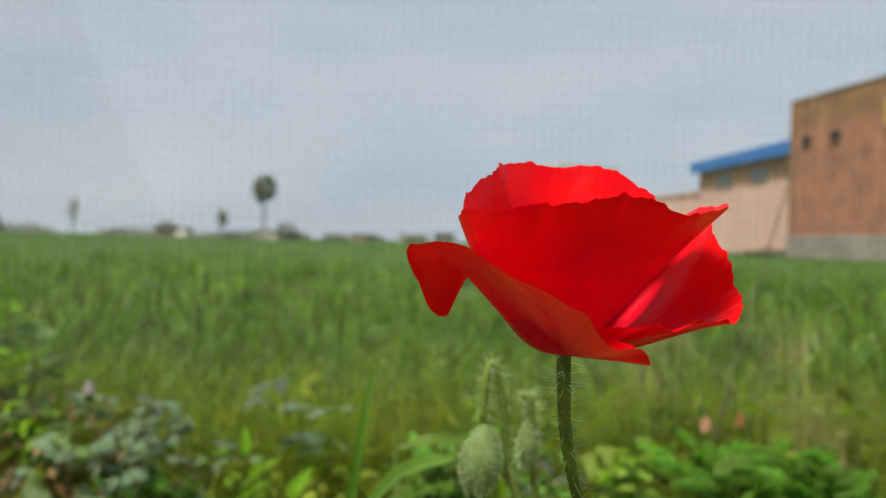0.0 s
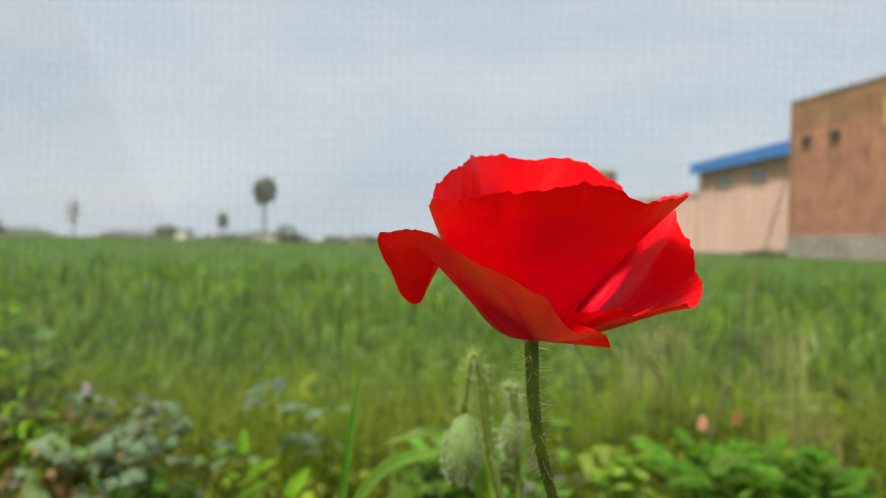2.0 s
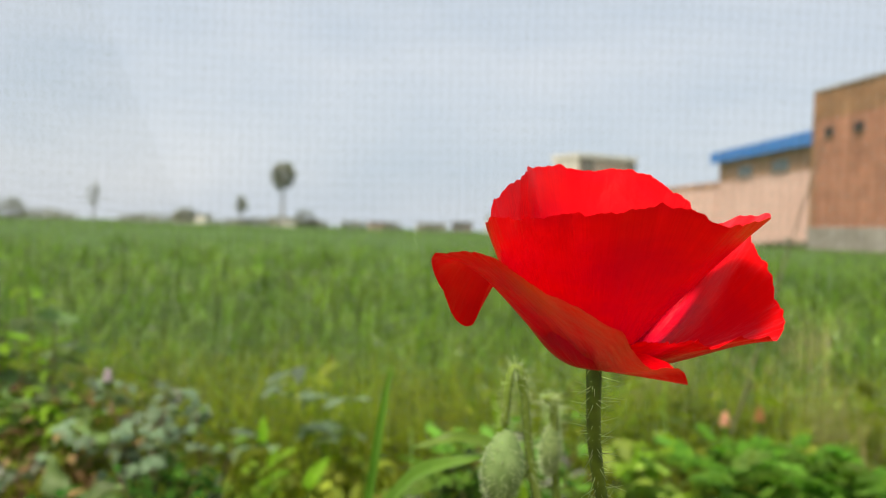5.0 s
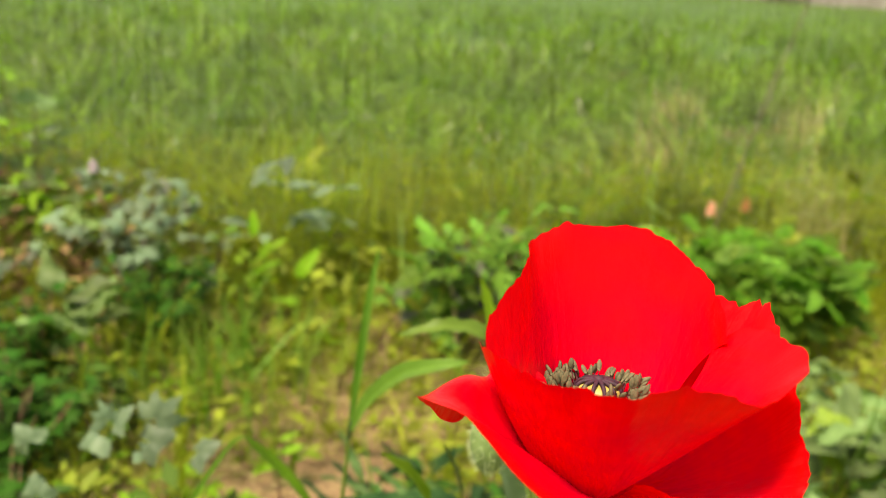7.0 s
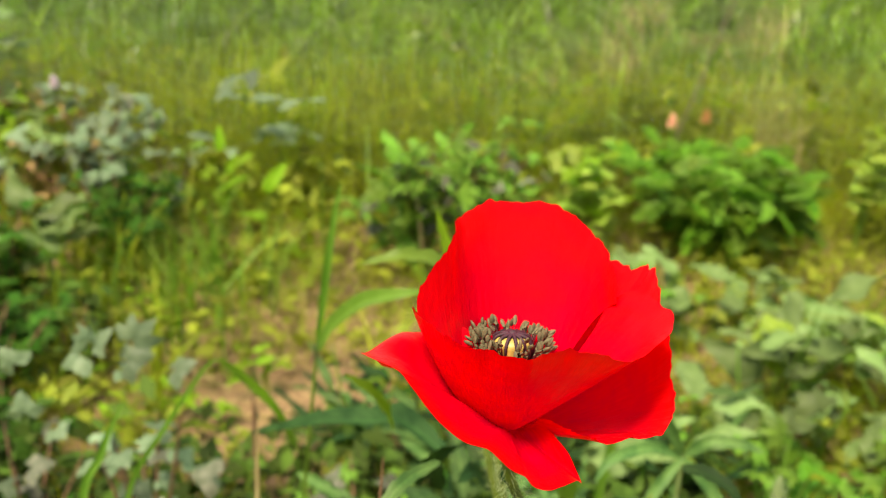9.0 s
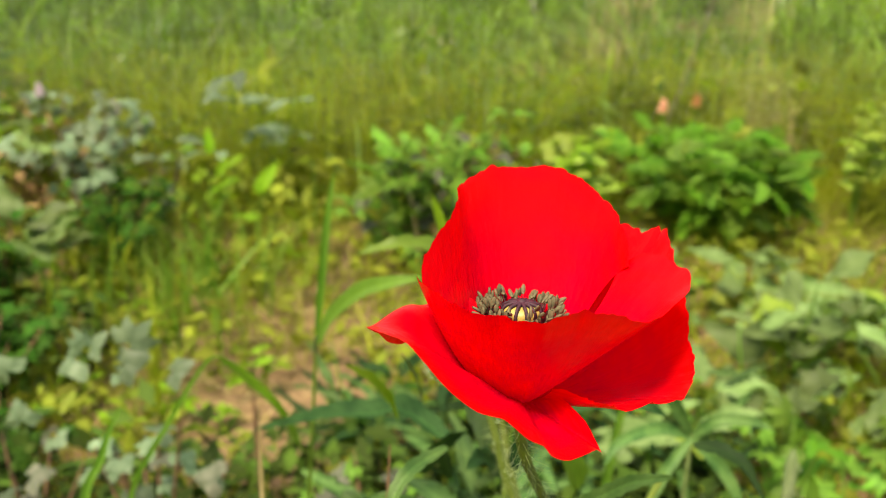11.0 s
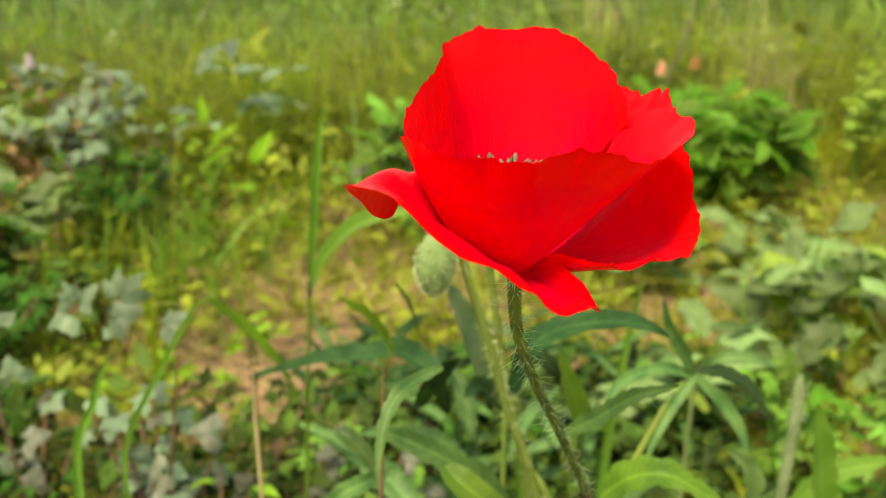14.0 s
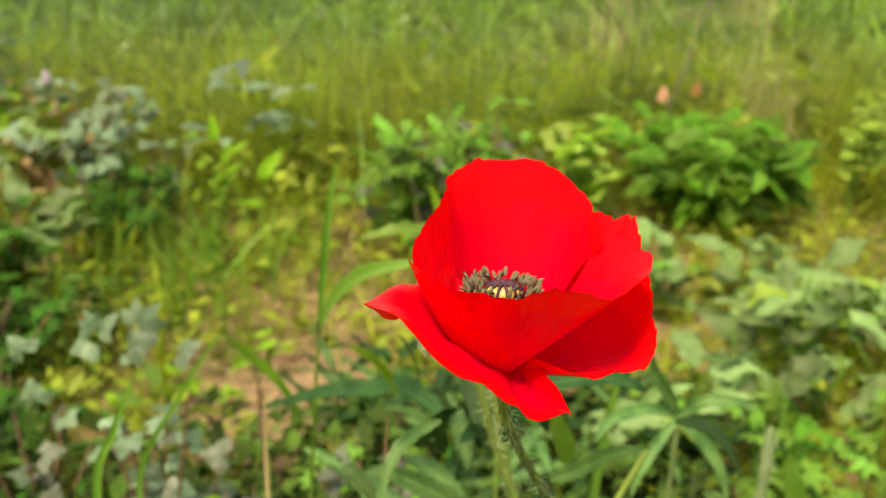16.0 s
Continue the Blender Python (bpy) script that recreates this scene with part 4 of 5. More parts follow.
def capsule():
    s = np.linspace(0, 1, 16)
    r = np.interp(s, [0, .15, .45, .75, .9, 1], [1.5, 3.4, 5.2, 5.5, 4.0, 0.4])
    z = np.interp(s, [0, .2, .5, .75, .9, 1], [0, 4, 9.5, 13.2, 14.6, 15.0])
    a = np.linspace(0, 2 * np.pi, 32, endpoint=False)
    v = np.stack([np.cos(a)[:, None] * r, np.sin(a)[:, None] * r, np.repeat(z[None], 32, 0)], -1).reshape(-1, 3) * 0.001
    c = part("seed_capsule", sheet("seed_capsule", v, grid_quads(32, 16, True), M_CAPSULE), poppy, Matrix.Translation(HEART + Vector((0, -0.001, 0.0012))) @ LEAN, "yellow ribbed seed capsule with dark rays")
    path = [(0, 0.0006, 0.0155), (0, 0.0041, 0.0149), (0, 0.0056, 0.0132), (0, 0.0056, 0.0098), (0, 0.0048, 0.0070)]
    ray = sheet("ray", *tube(path, [0.0006, 0.0005, 0.0004, 0.0002], 6, 14), M_RAY)
    for k in range(12):
        part("ray", ray, c, Matrix.Rotation(k * math.tau / 12 + 0.1, 4, "Z"))
    part("knob", sheet("knob", *tube([(0, 0, 0.0142), (0, 0, 0.0158), (0, 0, 0.0166)], [0.0018, 0.0015, 0.0009], 10, 6), M_RAY), c, None, "purple-black tip")


capsule()


def stamens():
    r = np.random.default_rng(17)
    thread = sheet("filament", *tube([(0, 0, 0), (0, 0.0010, 0.0075), (0, 0.0028, 0.0145)], [0.00022, 0.00016], 5, 8), M_FILAMENT)
    s = np.linspace(0, 1, 8)
    rad = 0.00072 * np.sin(np.pi * np.clip(s * 0.9 + 0.06, 0, 1)) ** 0.5
    a = np.linspace(0, 2 * np.pi, 8, endpoint=False)
    v = np.stack([np.cos(a)[:, None] * rad, np.sin(a)[:, None] * rad * 0.7, np.repeat((s * 0.0034 - 0.0008)[None], 8, 0)], -1).reshape(-1, 3)
    sac = sheet("anther", v, grid_quads(8, 8, True), M_ANTHER)
    for k in range(150):
        turn, out, tall = r.uniform(0, math.tau), r.uniform(2, 20), r.uniform(0.64, 0.95)
        m = Matrix.Translation(HEART) @ LEAN @ Matrix.Rotation(turn, 4, "Z") @ Matrix.Translation((0, r.uniform(0.0040, 0.0062), 0.003)) @ Matrix.Rotation(radians(-out), 4, "X") @ Matrix.Diagonal((1, 1, tall, 1))
        f = part("stamen", thread, poppy, m)
        part("anther", sac, f, Matrix.Translation((0, 0.0028, 0.0145)) @ Matrix.Rotation(radians(r.uniform(-60, 30)), 4, "X") @ Matrix.Rotation(r.uniform(0, 6), 4, "Z"))


stamens()

# ---- the poppy's buds and leaves ----


def nodding_bud(foot, bends, top, hang, size, seed, label):
    """A hairy bud hanging from the crook of its stem; bends lie on the stem, hang is the bud's middle."""
    foot = Vector(foot)
    b = thing("poppy_bud", foot, label, "bud", "poppy buds")
    top, hang = Vector(top) - foot, Vector(hang) - foot
    neck = hang + Vector((0, 0, size[1] * 0.5))
    path = [(0, 0, 0)] + [Vector(p) - foot for p in bends] + [Vector((top.x + 0.004, top.y, top.z - 0.006)), top, Vector((neck.x + 0.001, neck.y, (neck.z + top.z) / 2 + 0.004)), neck]
    st = part("stem", sheet("bud_stem", *tube(path, [0.0022, 0.0021, 0.0019, 0.0018, 0.0019], 8, 70), M_STALK), b)
    part("bristle", sheet("bud_stem_hairs", *bristles(path, 800, (0.0025, 0.005), 0.002, seed, 1.0), M_HAIR), st, None, "pale stiff hairs", kind="stuff")
    s = np.linspace(0, 1, 22)
    rad = size[0] * 0.5 * np.sin(np.pi * np.clip(s, 0.02, 0.985)) ** 0.62 * (1.08 - 0.16 * s)
    a = np.linspace(0, 2 * np.pi, 28, endpoint=False)
    crease = 1 - 0.08 * np.exp(-((np.sin(a / 1.0)) / 0.12) ** 2)
    z = (s - 0.5) * size[1]
    v = np.stack([np.cos(a)[:, None] * rad * crease[:, None], np.sin(a)[:, None] * rad * crease[:, None], np.repeat(z[None], 28, 0)], -1).reshape(-1, 3)
    body = part("bud", sheet("bud", v, grid_quads(28, 22, True), M_BUD), b, Matrix.Translation(hang) @ Matrix.Rotation(radians(6), 4, "Y"), "closed grey-green hairy bud")
    r = np.random.default_rng(seed)
    n = 700
    k, j = r.uniform(0, math.tau, n), r.uniform(0.03, 0.97, n)
    rr = np.interp(j, s, rad)
    d = np.stack([np.cos(k), np.sin(k), (j - 0.5) * 1.2], -1)
    p = np.stack([np.cos(k) * rr, np.sin(k) * rr, (j - 0.5) * size[1]], -1)
    tip = p + d * r.uniform(0.0008, 0.0022, n)[:, None] - np.array([0, 0, 0.0006])
    w = np.stack([-np.sin(k), np.cos(k), 0 * k], -1) * 0.00009
    up = np.array([0, 0, 0.00015])
    v = np.stack([p - w, p + w, p + up, tip - w * .3, tip + w * .3, tip + up * .3], 1).reshape(-1, 3)
    q = np.array([[0, 1, 4, 3], [1, 2, 5, 4], [2, 0, 3, 5]])
    part("bristle", sheet("bud_hairs", v, (np.arange(n)[:, None, None] * 6 + q[None]).reshape(-1, 4), M_HAIR), body, None, "pale stiff hairs", kind="stuff")


nodding_bud((0.13, 0.43, 0), [(0.102, 0.395, 0.33), (0.0715, 0.385, 0.508), (0.0527, 0.38, 0.571), (0.0441, 0.375, 0.607), (0.0312, 0.37, 0.653)], (0.0215, 0.366, 0.6985), (0.0183, 0.364, 0.658), (0.0175, 0.032), 51, "grey-green hairy poppy bud nodding on its crook")
nodding_bud((0.14, 0.47, 0), [(0.106, 0.445, 0.3), (0.074, 0.435, 0.48), (0.058, 0.43, 0.56), (0.048, 0.425, 0.63)], (0.041, 0.42, 0.676), (0.044, 0.422, 0.652), (0.0105, 0.026), 52, "slim young poppy bud nodding on its crook")

LEAF_POPPY = [long_leaf("poppy_leaf", M_POPPY_LEAF, 0.15, 0.024, 0.3, 0.35, 9, 0.8, 0.2, seed=k) for k in range(3)]
LEAF_POPPY_DARK = [long_leaf("dark_poppy_leaf", M_POPPY_DARK, 0.15, 0.026, 0.3, 0.35, 11, 0.7, 0.2, seed=k + 5) for k in range(3)]


def bent_leaf(name, points, width, mat, parent, teeth=0, depth=0.3, fold=0.25, up=(0, 0, 1), label=""):
    """A leaf laid along a curve given in the world, its face towards up."""
    o = Vector(parent.location)
    c = along(points, 40) - np.array(o)
    s = np.linspace(0, 1, 40)
    t = np.gradient(c, axis=0)
    t /= np.linalg.norm(t, axis=1, keepdims=True)
    x = np.cross(t, np.asarray(up, float))
    x /= np.linalg.norm(x, axis=1, keepdims=True)
    z = np.cross(x, t)
    w = width * 0.5 * (np.sin(np.pi * s**0.7) ** 0.7 + 0.08)
    w[-1] = 0.0003
    e = 1 - depth * np.abs((s * teeth) % 1 - 0.2) if teeth else np.ones(40)
    k = np.array([-1, -.75, -.35, 0, .35, .75, 1])
    ww = k[:, None] * w[None] * np.where(np.abs(k)[:, None] > .9, e[None], 1)
    v = c[None] + x[None] * ww[..., None] + z[None] * (fold * np.abs(ww) + 0.04 * width * np.sin(17 * s + 3 * k[:, None]) * np.abs(k)[:, None] - 0.06 * width * (np.abs(k)[:, None] < .1))[..., None]
    uv = np.stack([np.repeat((k[:, None] + 1) / 2, 40, 1), np.repeat(s[None], 7, 0)], -1).reshape(-1, 2)
    return part("leaf", sheet(name, v.reshape(-1, 3), grid_quads(7, 40), mat, uv), parent, None, label)


bent_leaf("leaf", [(0.0585, 0.405, 0.56), (0.0633, 0.40, 0.582), (0.0705, 0.40, 0.596), (0.0882, 0.40, 0.604), (0.1108, 0.40, 0.6054), (0.126, 0.40, 0.602), (0.1368, 0.40, 0.595)], 0.0135, M_POPPY_DARK, poppy, 7, 0.25, 0.3, (0, -0.5, 1), "dark green toothed leaf")
bent_leaf("leaf", [(0.035, 0.53, 0.485), (0.0032, 0.56, 0.4915), (-0.0213, 0.57, 0.484), (-0.0634, 0.58, 0.4746), (-0.1149, 0.593, 0.4535)], 0.021, M_POPPY_DARK, poppy, 11, 0.25, 0.6, (0, -0.25, 1), "dark green toothed leaf")
bent_leaf("leaf", [(0.021, 0.360, 0.608), (0.007, 0.345, 0.610), (-0.002, 0.335, 0.606), (-0.007, 0.325, 0.595), (-0.009, 0.315, 0.579)], 0.0072, M_POPPY_LEAF, poppy, 8, 0.3, 0.28, (-0.5, -0.8, 0.5))
bent_leaf("leaf", [(-0.003, 0.500, 0.526), (-0.009, 0.490, 0.549), (-0.020, 0.480, 0.570), (-0.033, 0.470, 0.586)], 0.0130, M_LIME, poppy, 5, 0.3, 0.28, (0.2, -0.4, 1))
bent_leaf("leaf", [(0.011, 0.440, 0.530), (0.017, 0.430, 0.551), (0.024, 0.420, 0.568), (0.032, 0.410, 0.581)], 0.0123, M_POPPY_DARK, poppy, 5, 0.3, 0.28, (0.3, -1, 0.4))
bent_leaf("leaf", [(0.029, 0.450, 0.518), (0.025, 0.440, 0.540), (0.028, 0.430, 0.558), (0.036, 0.420, 0.574)], 0.0108, M_POPPY_DARK, poppy, 5, 0.3, 0.28, (-0.3, -0.3, 1))
bent_leaf("leaf", [(0.061, 0.420, 0.476), (0.043, 0.420, 0.495), (0.018, 0.420, 0.513), (-0.006, 0.420, 0.527), (-0.022, 0.420, 0.529)], 0.0150, M_POPPY_LEAF, poppy, 8, 0.3, 0.28, (0.2, -0.9, 0.7))
bent_leaf("leaf", [(0.023, 0.400, 0.520), (0.034, 0.390, 0.514), (0.049, 0.385, 0.503), (0.063, 0.380, 0.492)], 0.0145, M_GREEN, poppy, 0, 0.3, 0.28, (0.3, -0.8, 0.8))
bent_leaf("leaf", [(-0.036, 0.440, 0.517), (-0.029, 0.435, 0.514), (-0.020, 0.430, 0.505), (-0.014, 0.425, 0.494)], 0.0097, M_POPPY_LEAF, poppy, 0, 0.3, 0.28, (0.4, -0.8, 0.6))
bent_leaf("leaf", [(0.052, 0.470, 0.523), (0.046, 0.460, 0.553), (0.036, 0.450, 0.585), (0.027, 0.440, 0.610)], 0.0170, M_GREY, poppy, 5, 0.3, 0.28, (0.6, -0.9, 0.3))
bent_leaf("leaf", [(0.012, 0.470, 0.560), (0.009, 0.460, 0.580), (0.003, 0.450, 0.599), (0.000, 0.440, 0.610)], 0.0075, M_PALE, poppy, 3, 0.3, 0.28, (0.2, -0.4, 1))
bent_leaf("leaf", [(0.059, 0.430, 0.535), (0.048, 0.420, 0.553), (0.041, 0.410, 0.563), (0.034, 0.400, 0.563)], 0.0121, M_POPPY_DARK, poppy, 5, 0.3, 0.28, (0, -0.7, 0.8))
bent_leaf("leaf", [(0.110, 0.460, 0.500), (0.105, 0.455, 0.520), (0.098, 0.450, 0.539), (0.091, 0.445, 0.561)], 0.0130, M_BLADE, poppy, 0, 0.3, 0.28, (0.3, -1, 0.3))
bent_leaf("leaf", [(0.078, 0.360, 0.569), (0.089, 0.345, 0.588), (0.100, 0.330, 0.609), (0.113, 0.315, 0.624)], 0.0086, M_POPPY_LEAF, poppy, 9, 0.3, 0.28, (-0.2, -0.7, 0.8))
bent_leaf("leaf", [(0.162, 0.420, 0.562), (0.174, 0.410, 0.565), (0.184, 0.400, 0.562), (0.193, 0.390, 0.547)], 0.0094, M_POPPY_DARK, poppy, 6, 0.3, 0.28, (0.2, -0.6, 0.9))
bent_leaf("leaf", [(0.109, 0.400, 0.495), (0.121, 0.385, 0.520), (0.138, 0.375, 0.528), (0.167, 0.370, 0.511)], 0.0183, M_GREEN, poppy, 5, 0.3, 0.28, (0, -0.6, 0.9))
bent_leaf("leaf", [(-0.055, 0.460, 0.428), (-0.039, 0.455, 0.455), (-0.018, 0.450, 0.471), (-0.004, 0.445, 0.483)], 0.0122, M_POPPY_LEAF, poppy, 6, 0.3, 0.28, (0, -0.7, 0.8))
bent_leaf("leaf", [(0.069, 0.430, 0.581), (0.075, 0.425, 0.574), (0.083, 0.420, 0.566), (0.087, 0.420, 0.555)], 0.0090, M_POPPY_DARK, poppy, 4, 0.3, 0.28, (0, -0.8, 0.5))
bent_leaf("leaf", [(0.04, 0.60, 0.56), (0.03, 0.59, 0.605), (0.0, 0.58, 0.617), (-0.031, 0.58, 0.609)], 0.015, M_BLADE, poppy, 7, 0.4, 0.2, (0, -0.5, 1))
bent_leaf("leaf", [(0.05, 0.60, 0.55), (0.036, 0.6, 0.60), (0.022, 0.6, 0.645)], 0.012, M_LIME, poppy, 5, 0.3, 0.3, (0.2, -1, 0.3))
for pts, r0 in [([(0.055, 0.40, 0.0), (0.10, 0.41, 0.3), (0.086, 0.41, 0.467), (0.071, 0.42, 0.504), (0.06, 0.43, 0.535)], 0.0024), ([(0.055, 0.42, 0), (0.06, 0.45, 0.3), (0.062, 0.45, 0.521), (0.054, 0.45, 0.548), (0.036, 0.45, 0.619)], 0.0019),
                ([(0.07, 0.41, 0), (0.09, 0.40, 0.35), (0.11, 0.40, 0.479), (0.129, 0.41, 0.509), (0.148, 0.42, 0.542)], 0.0026)]:
    part("stalk", sheet("stalk", *tube([Vector(p) - POPPY_FOOT for p in pts], [r0 * 1.1, r0 * 0.85, r0 * 0.7], 8, 30), M_STALK), poppy)

# leaves of the rosette, filling out below the flower
r_leaf = np.random.default_rng(61)
for k in range(46):
    a = r_leaf.uniform(0, math.tau)
    h = r_leaf.uniform(0.06, 0.40)
    out = r_leaf.uniform(0.01, 0.10)
    at = Vector((0.06 + math.cos(a) * out * 0.8, 0.52 + math.sin(a) * out, h))
    way = Vector((math.cos(a), math.sin(a) * 0.9, r_leaf.uniform(-0.1, 0.75)))
    me = (LEAF_POPPY if r_leaf.random() < 0.6 else LEAF_POPPY_DARK)[k % 3]
    part("leaf", me, poppy, facing(at - POPPY_FOOT, way, (0, -0.25, 1), r_leaf.uniform(0.55, 1.0), r_leaf.uniform(0.8, 1.2)))

# ---- single grasses beside the poppy ----
grass = thing("tall_grass", (-0.088, 0.612, 0), "tall grass stalk with one long arching leaf", "grass")
part("stalk", sheet("stalk", *tube([(0, 0, 0), (0.006, -0.005, 0.305), (0.0231, -0.007, 0.5251)], [0.0022, 0.0018, 0.0014], 7, 24), M_BLADE), grass)
part("joint", sheet("joint", *tube([(0.0222, -0.007, 0.516), (0.0231, -0.007, 0.5251), (0.0238, -0.007, 0.531)], [0.0016, 0.0022, 0.0018], 8, 8), M_PALE), grass, None, "pale swollen joint")
bent_leaf("leaf", [(-0.0649, 0.605, 0.5251), (-0.0577, 0.603, 0.5875), (-0.052, 0.601, 0.63), (-0.0463, 0.60, 0.6623)], 0.0058, M_BLADE, grass, 0, 0, 0.5, (0.3, -1, 0.1))
bent_leaf("leaf", [(-0.0645, 0.604, 0.523), (-0.050, 0.572, 0.563), (-0.030, 0.538, 0.599), (-0.010, 0.52, 0.615), (0.014, 0.514, 0.622)], 0.0125, M_BLADE, grass, 0, 0, 0.25, (-0.25, -0.75, 0.75))

# ---- weeds and garden plants, from the poppy back to the field ----
LEAF_COTTON = [lobed_leaf("grey_leaf", M_GREY, 0.058, 3 + 2 * (k % 2), 0.48, 0.25, 0.05, k) for k in range(3)]
LEAF_MAUVE = [lobed_leaf("mauve_leaf", M_MAUVE, 0.055, 3, 0.45, 0.12, 0.02, k + 9) for k in range(2)]
LEAF_GREEN = [lobed_leaf("green_leaf", M_GREEN, 0.05, 5, 0.6, 0.15, 0.05, k + 4) for k in range(3)]
LEAF_DEEP = [lobed_leaf("deep_leaf", M_DEEP, 0.05, 5, 0.6, 0.15, 0.05, k + 4) for k in range(3)] + [long_leaf("deep_leaf", M_DEEP, 0.055, 0.02, 0.35, 0.3, 5, 0.5, 0.15, seed=2)]
LEAF_LIME = [long_leaf("lime_leaf", M_LIME, 0.07, 0.028, 0.3, 0.25, 0, 0, 0.1, seed=k) for k in range(2)]
LEAF_PALE = [lobed_leaf("pale_leaf", M_PALE, 0.07, 5, 0.4, 0.1, 0.04, k + 20) for k in range(2)] + [long_leaf("pale_leaf", M_PALE, 0.11, 0.045, 0.3, 0.2, 6, 0.3, 0.12, seed=3)]
LEAF_GREY_LONG = [long_leaf("grey_leaf", M_GREY, 0.10, 0.034, 0.3, 0.2, 6, 0.3, 0.12, seed=3)]
LEAF_PALE_BROAD = [long_leaf("pale_leaf", M_PALE, 0.13, 0.05 + 0.008 * k, 0.35, 0.15, 5, 0.15, 0.2, seed=k + 40) for k in range(3)]
LEAF_PALE_LIME = [lobed_leaf("lime_leaf", M_PALE_LIME, 0.075, 3, 0.35, 0.2, 0.03, k + 30, 1.9) for k in range(2)]
LEAF_FRESH = [long_leaf("fresh_leaf", M_FRESH, 0.05, 0.02, 0.35, 0.3, 5, 0.5, 0.15, seed=k + 2) for k in range(2)]


def feather_leaf(name, mat, length, pairs=7, seed=0):
    """A leaf of many narrow leaflets in pairs along a bowed rachis."""
    r = np.random.default_rng(seed)
    pieces = [tube([(0, 0, 0), (0, length * 0.5, length * 0.06), (0, length * 0.95, -length * 0.1)], [length * 0.012, length * 0.006], 4, 8)]
    rows = np.linspace(0, 1, 5)
    for k in range(pairs):
        t = 0.2 + 0.8 * k / (pairs - 1)
        foot = np.array([0, length * 0.95 * t, length * (0.24 * t * (1 - t) - 0.1 * t * t)])
        for side in (-1, 1):
            a = (0.95 - 0.75 * t) + r.normal(0, 0.1)
            d = np.array([side * math.sin(a), math.cos(a), r.normal(0, 0.15)])
            reach = length * 0.36 * math.sin(math.pi * (0.2 + 0.62 * t)) * r.uniform(0.85, 1.15)
            w = np.cross(d, [0, 0, 1.0]) * reach * 0.17
            spine = foot + rows[:, None] * d * reach - np.array([0, 0, 0.18 * reach]) * rows[:, None] ** 2
            wide = np.array([0.35, 0.95, 1.0, 0.6, 0.05])[:, None]
            v = np.stack([spine - w * wide, spine - np.array([0, 0, 0.07 * reach]) * wide, spine + w * wide], 0).reshape(-1, 3)
            pieces.append((v, grid_quads(3, 5)))
    return sheet(name, *joined(pieces), mat)


LEAF_FEATHER = [feather_leaf("feather_leaf", M_FRESH, 0.12, 8, k) for k in range(3)] + [feather_leaf("feather_leaf", M_GREEN, 0.11, 7, 5)]
LEAF_FINE = [long_leaf("green_leaf", M_GREEN, 0.055, 0.018, 0.35, 0.3, 5, 0.5, 0.15, seed=k + 2) for k in range(2)]


def plant(name, label, category, at, height, spread, stems, leaves, kinds, stem_mat, size=(0.7, 1.2), bare=0.25, rise=(-0.3, 0.6), seed=0, thick=0.003, group=""):
    """A bushy plant: bowed stems from one root, each with leaves set round it."""
    r = np.random.default_rng(seed)
    p = thing(name, at, label, category, group)
    curves = []
    for k in range(stems):
        a = math.tau * (k + r.uniform(0, 0.8)) / stems
        out = spread * r.uniform(0.25, 1.0)
        h = height * r.uniform(0.7, 1.0) * (1 - 0.3 * (out / spread) ** 2)
        c = [(0, 0, -0.01), (math.cos(a) * out * 0.35, math.sin(a) * out * 0.35, h * 0.5), (math.cos(a) * out, math.sin(a) * out, h)]
        curves.append(along(c, 40))
        part("stem", sheet("stem", *tube(c, [thick, thick * 0.5], 6, 12), stem_mat), p)
    for k in range(leaves):
        c = curves[k % stems]
        t = r.uniform(bare, 1) ** 0.7
        at_ = c[min(39, int(t * 39))]
        a = r.uniform(0, math.tau)
        way = (math.cos(a), math.sin(a), r.uniform(*rise))
        me = kinds[int(r.integers(len(kinds)))]
        stalk = 0.015 * r.uniform(0, 1)
        part("leaf", me, p, facing(Vector(at_) + Vector(way) * stalk, way, (r.normal(0, .3), r.normal(-0.3, .3), 1), r.uniform(*size), r.uniform(0.85, 1.15)))
    return p


# grey-leaved shrub at the field's edge, with mauve tops
plant("grey_shrub", "grey-green shrub with lobed leaves and mauve tips", "shrub", (-0.73, 2.02, 0), 0.43, 0.21, 12, 96, LEAF_COTTON + LEAF_COTTON + LEAF_MAUVE[:1], M_TWIG, (0.7, 1.2), 0.35, seed=71)
plant("grey_shrub", "grey-green shrub leaning over dark soil", "shrub", (-1.07, 1.85, 0), 0.36, 0.24, 10, 62, LEAF_COTTON + LEAF_MAUVE, M_TWIG, (0.6, 1.1), 0.2, seed=72)
plant("grey_shrub", "grey-green seedling with lobed leaves", "shrub", (-0.56, 1.98, 0), 0.36, 0.12, 6, 26, LEAF_COTTON + LEAF_GREEN, M_TWIG, (0.55, 0.95), 0.3, seed=73)
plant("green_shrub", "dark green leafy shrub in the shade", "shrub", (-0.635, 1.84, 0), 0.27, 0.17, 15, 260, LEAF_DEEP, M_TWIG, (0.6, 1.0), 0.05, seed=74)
plant("green_shrub", "leafy shrub beside the path, coloured dark as a shaded gap", "shrub", (-0.98, 1.62, 0), 0.22, 0.16, 11, 130, LEAF_DEEP, M_TWIG, (0.6, 1.1), 0.05, seed=75)
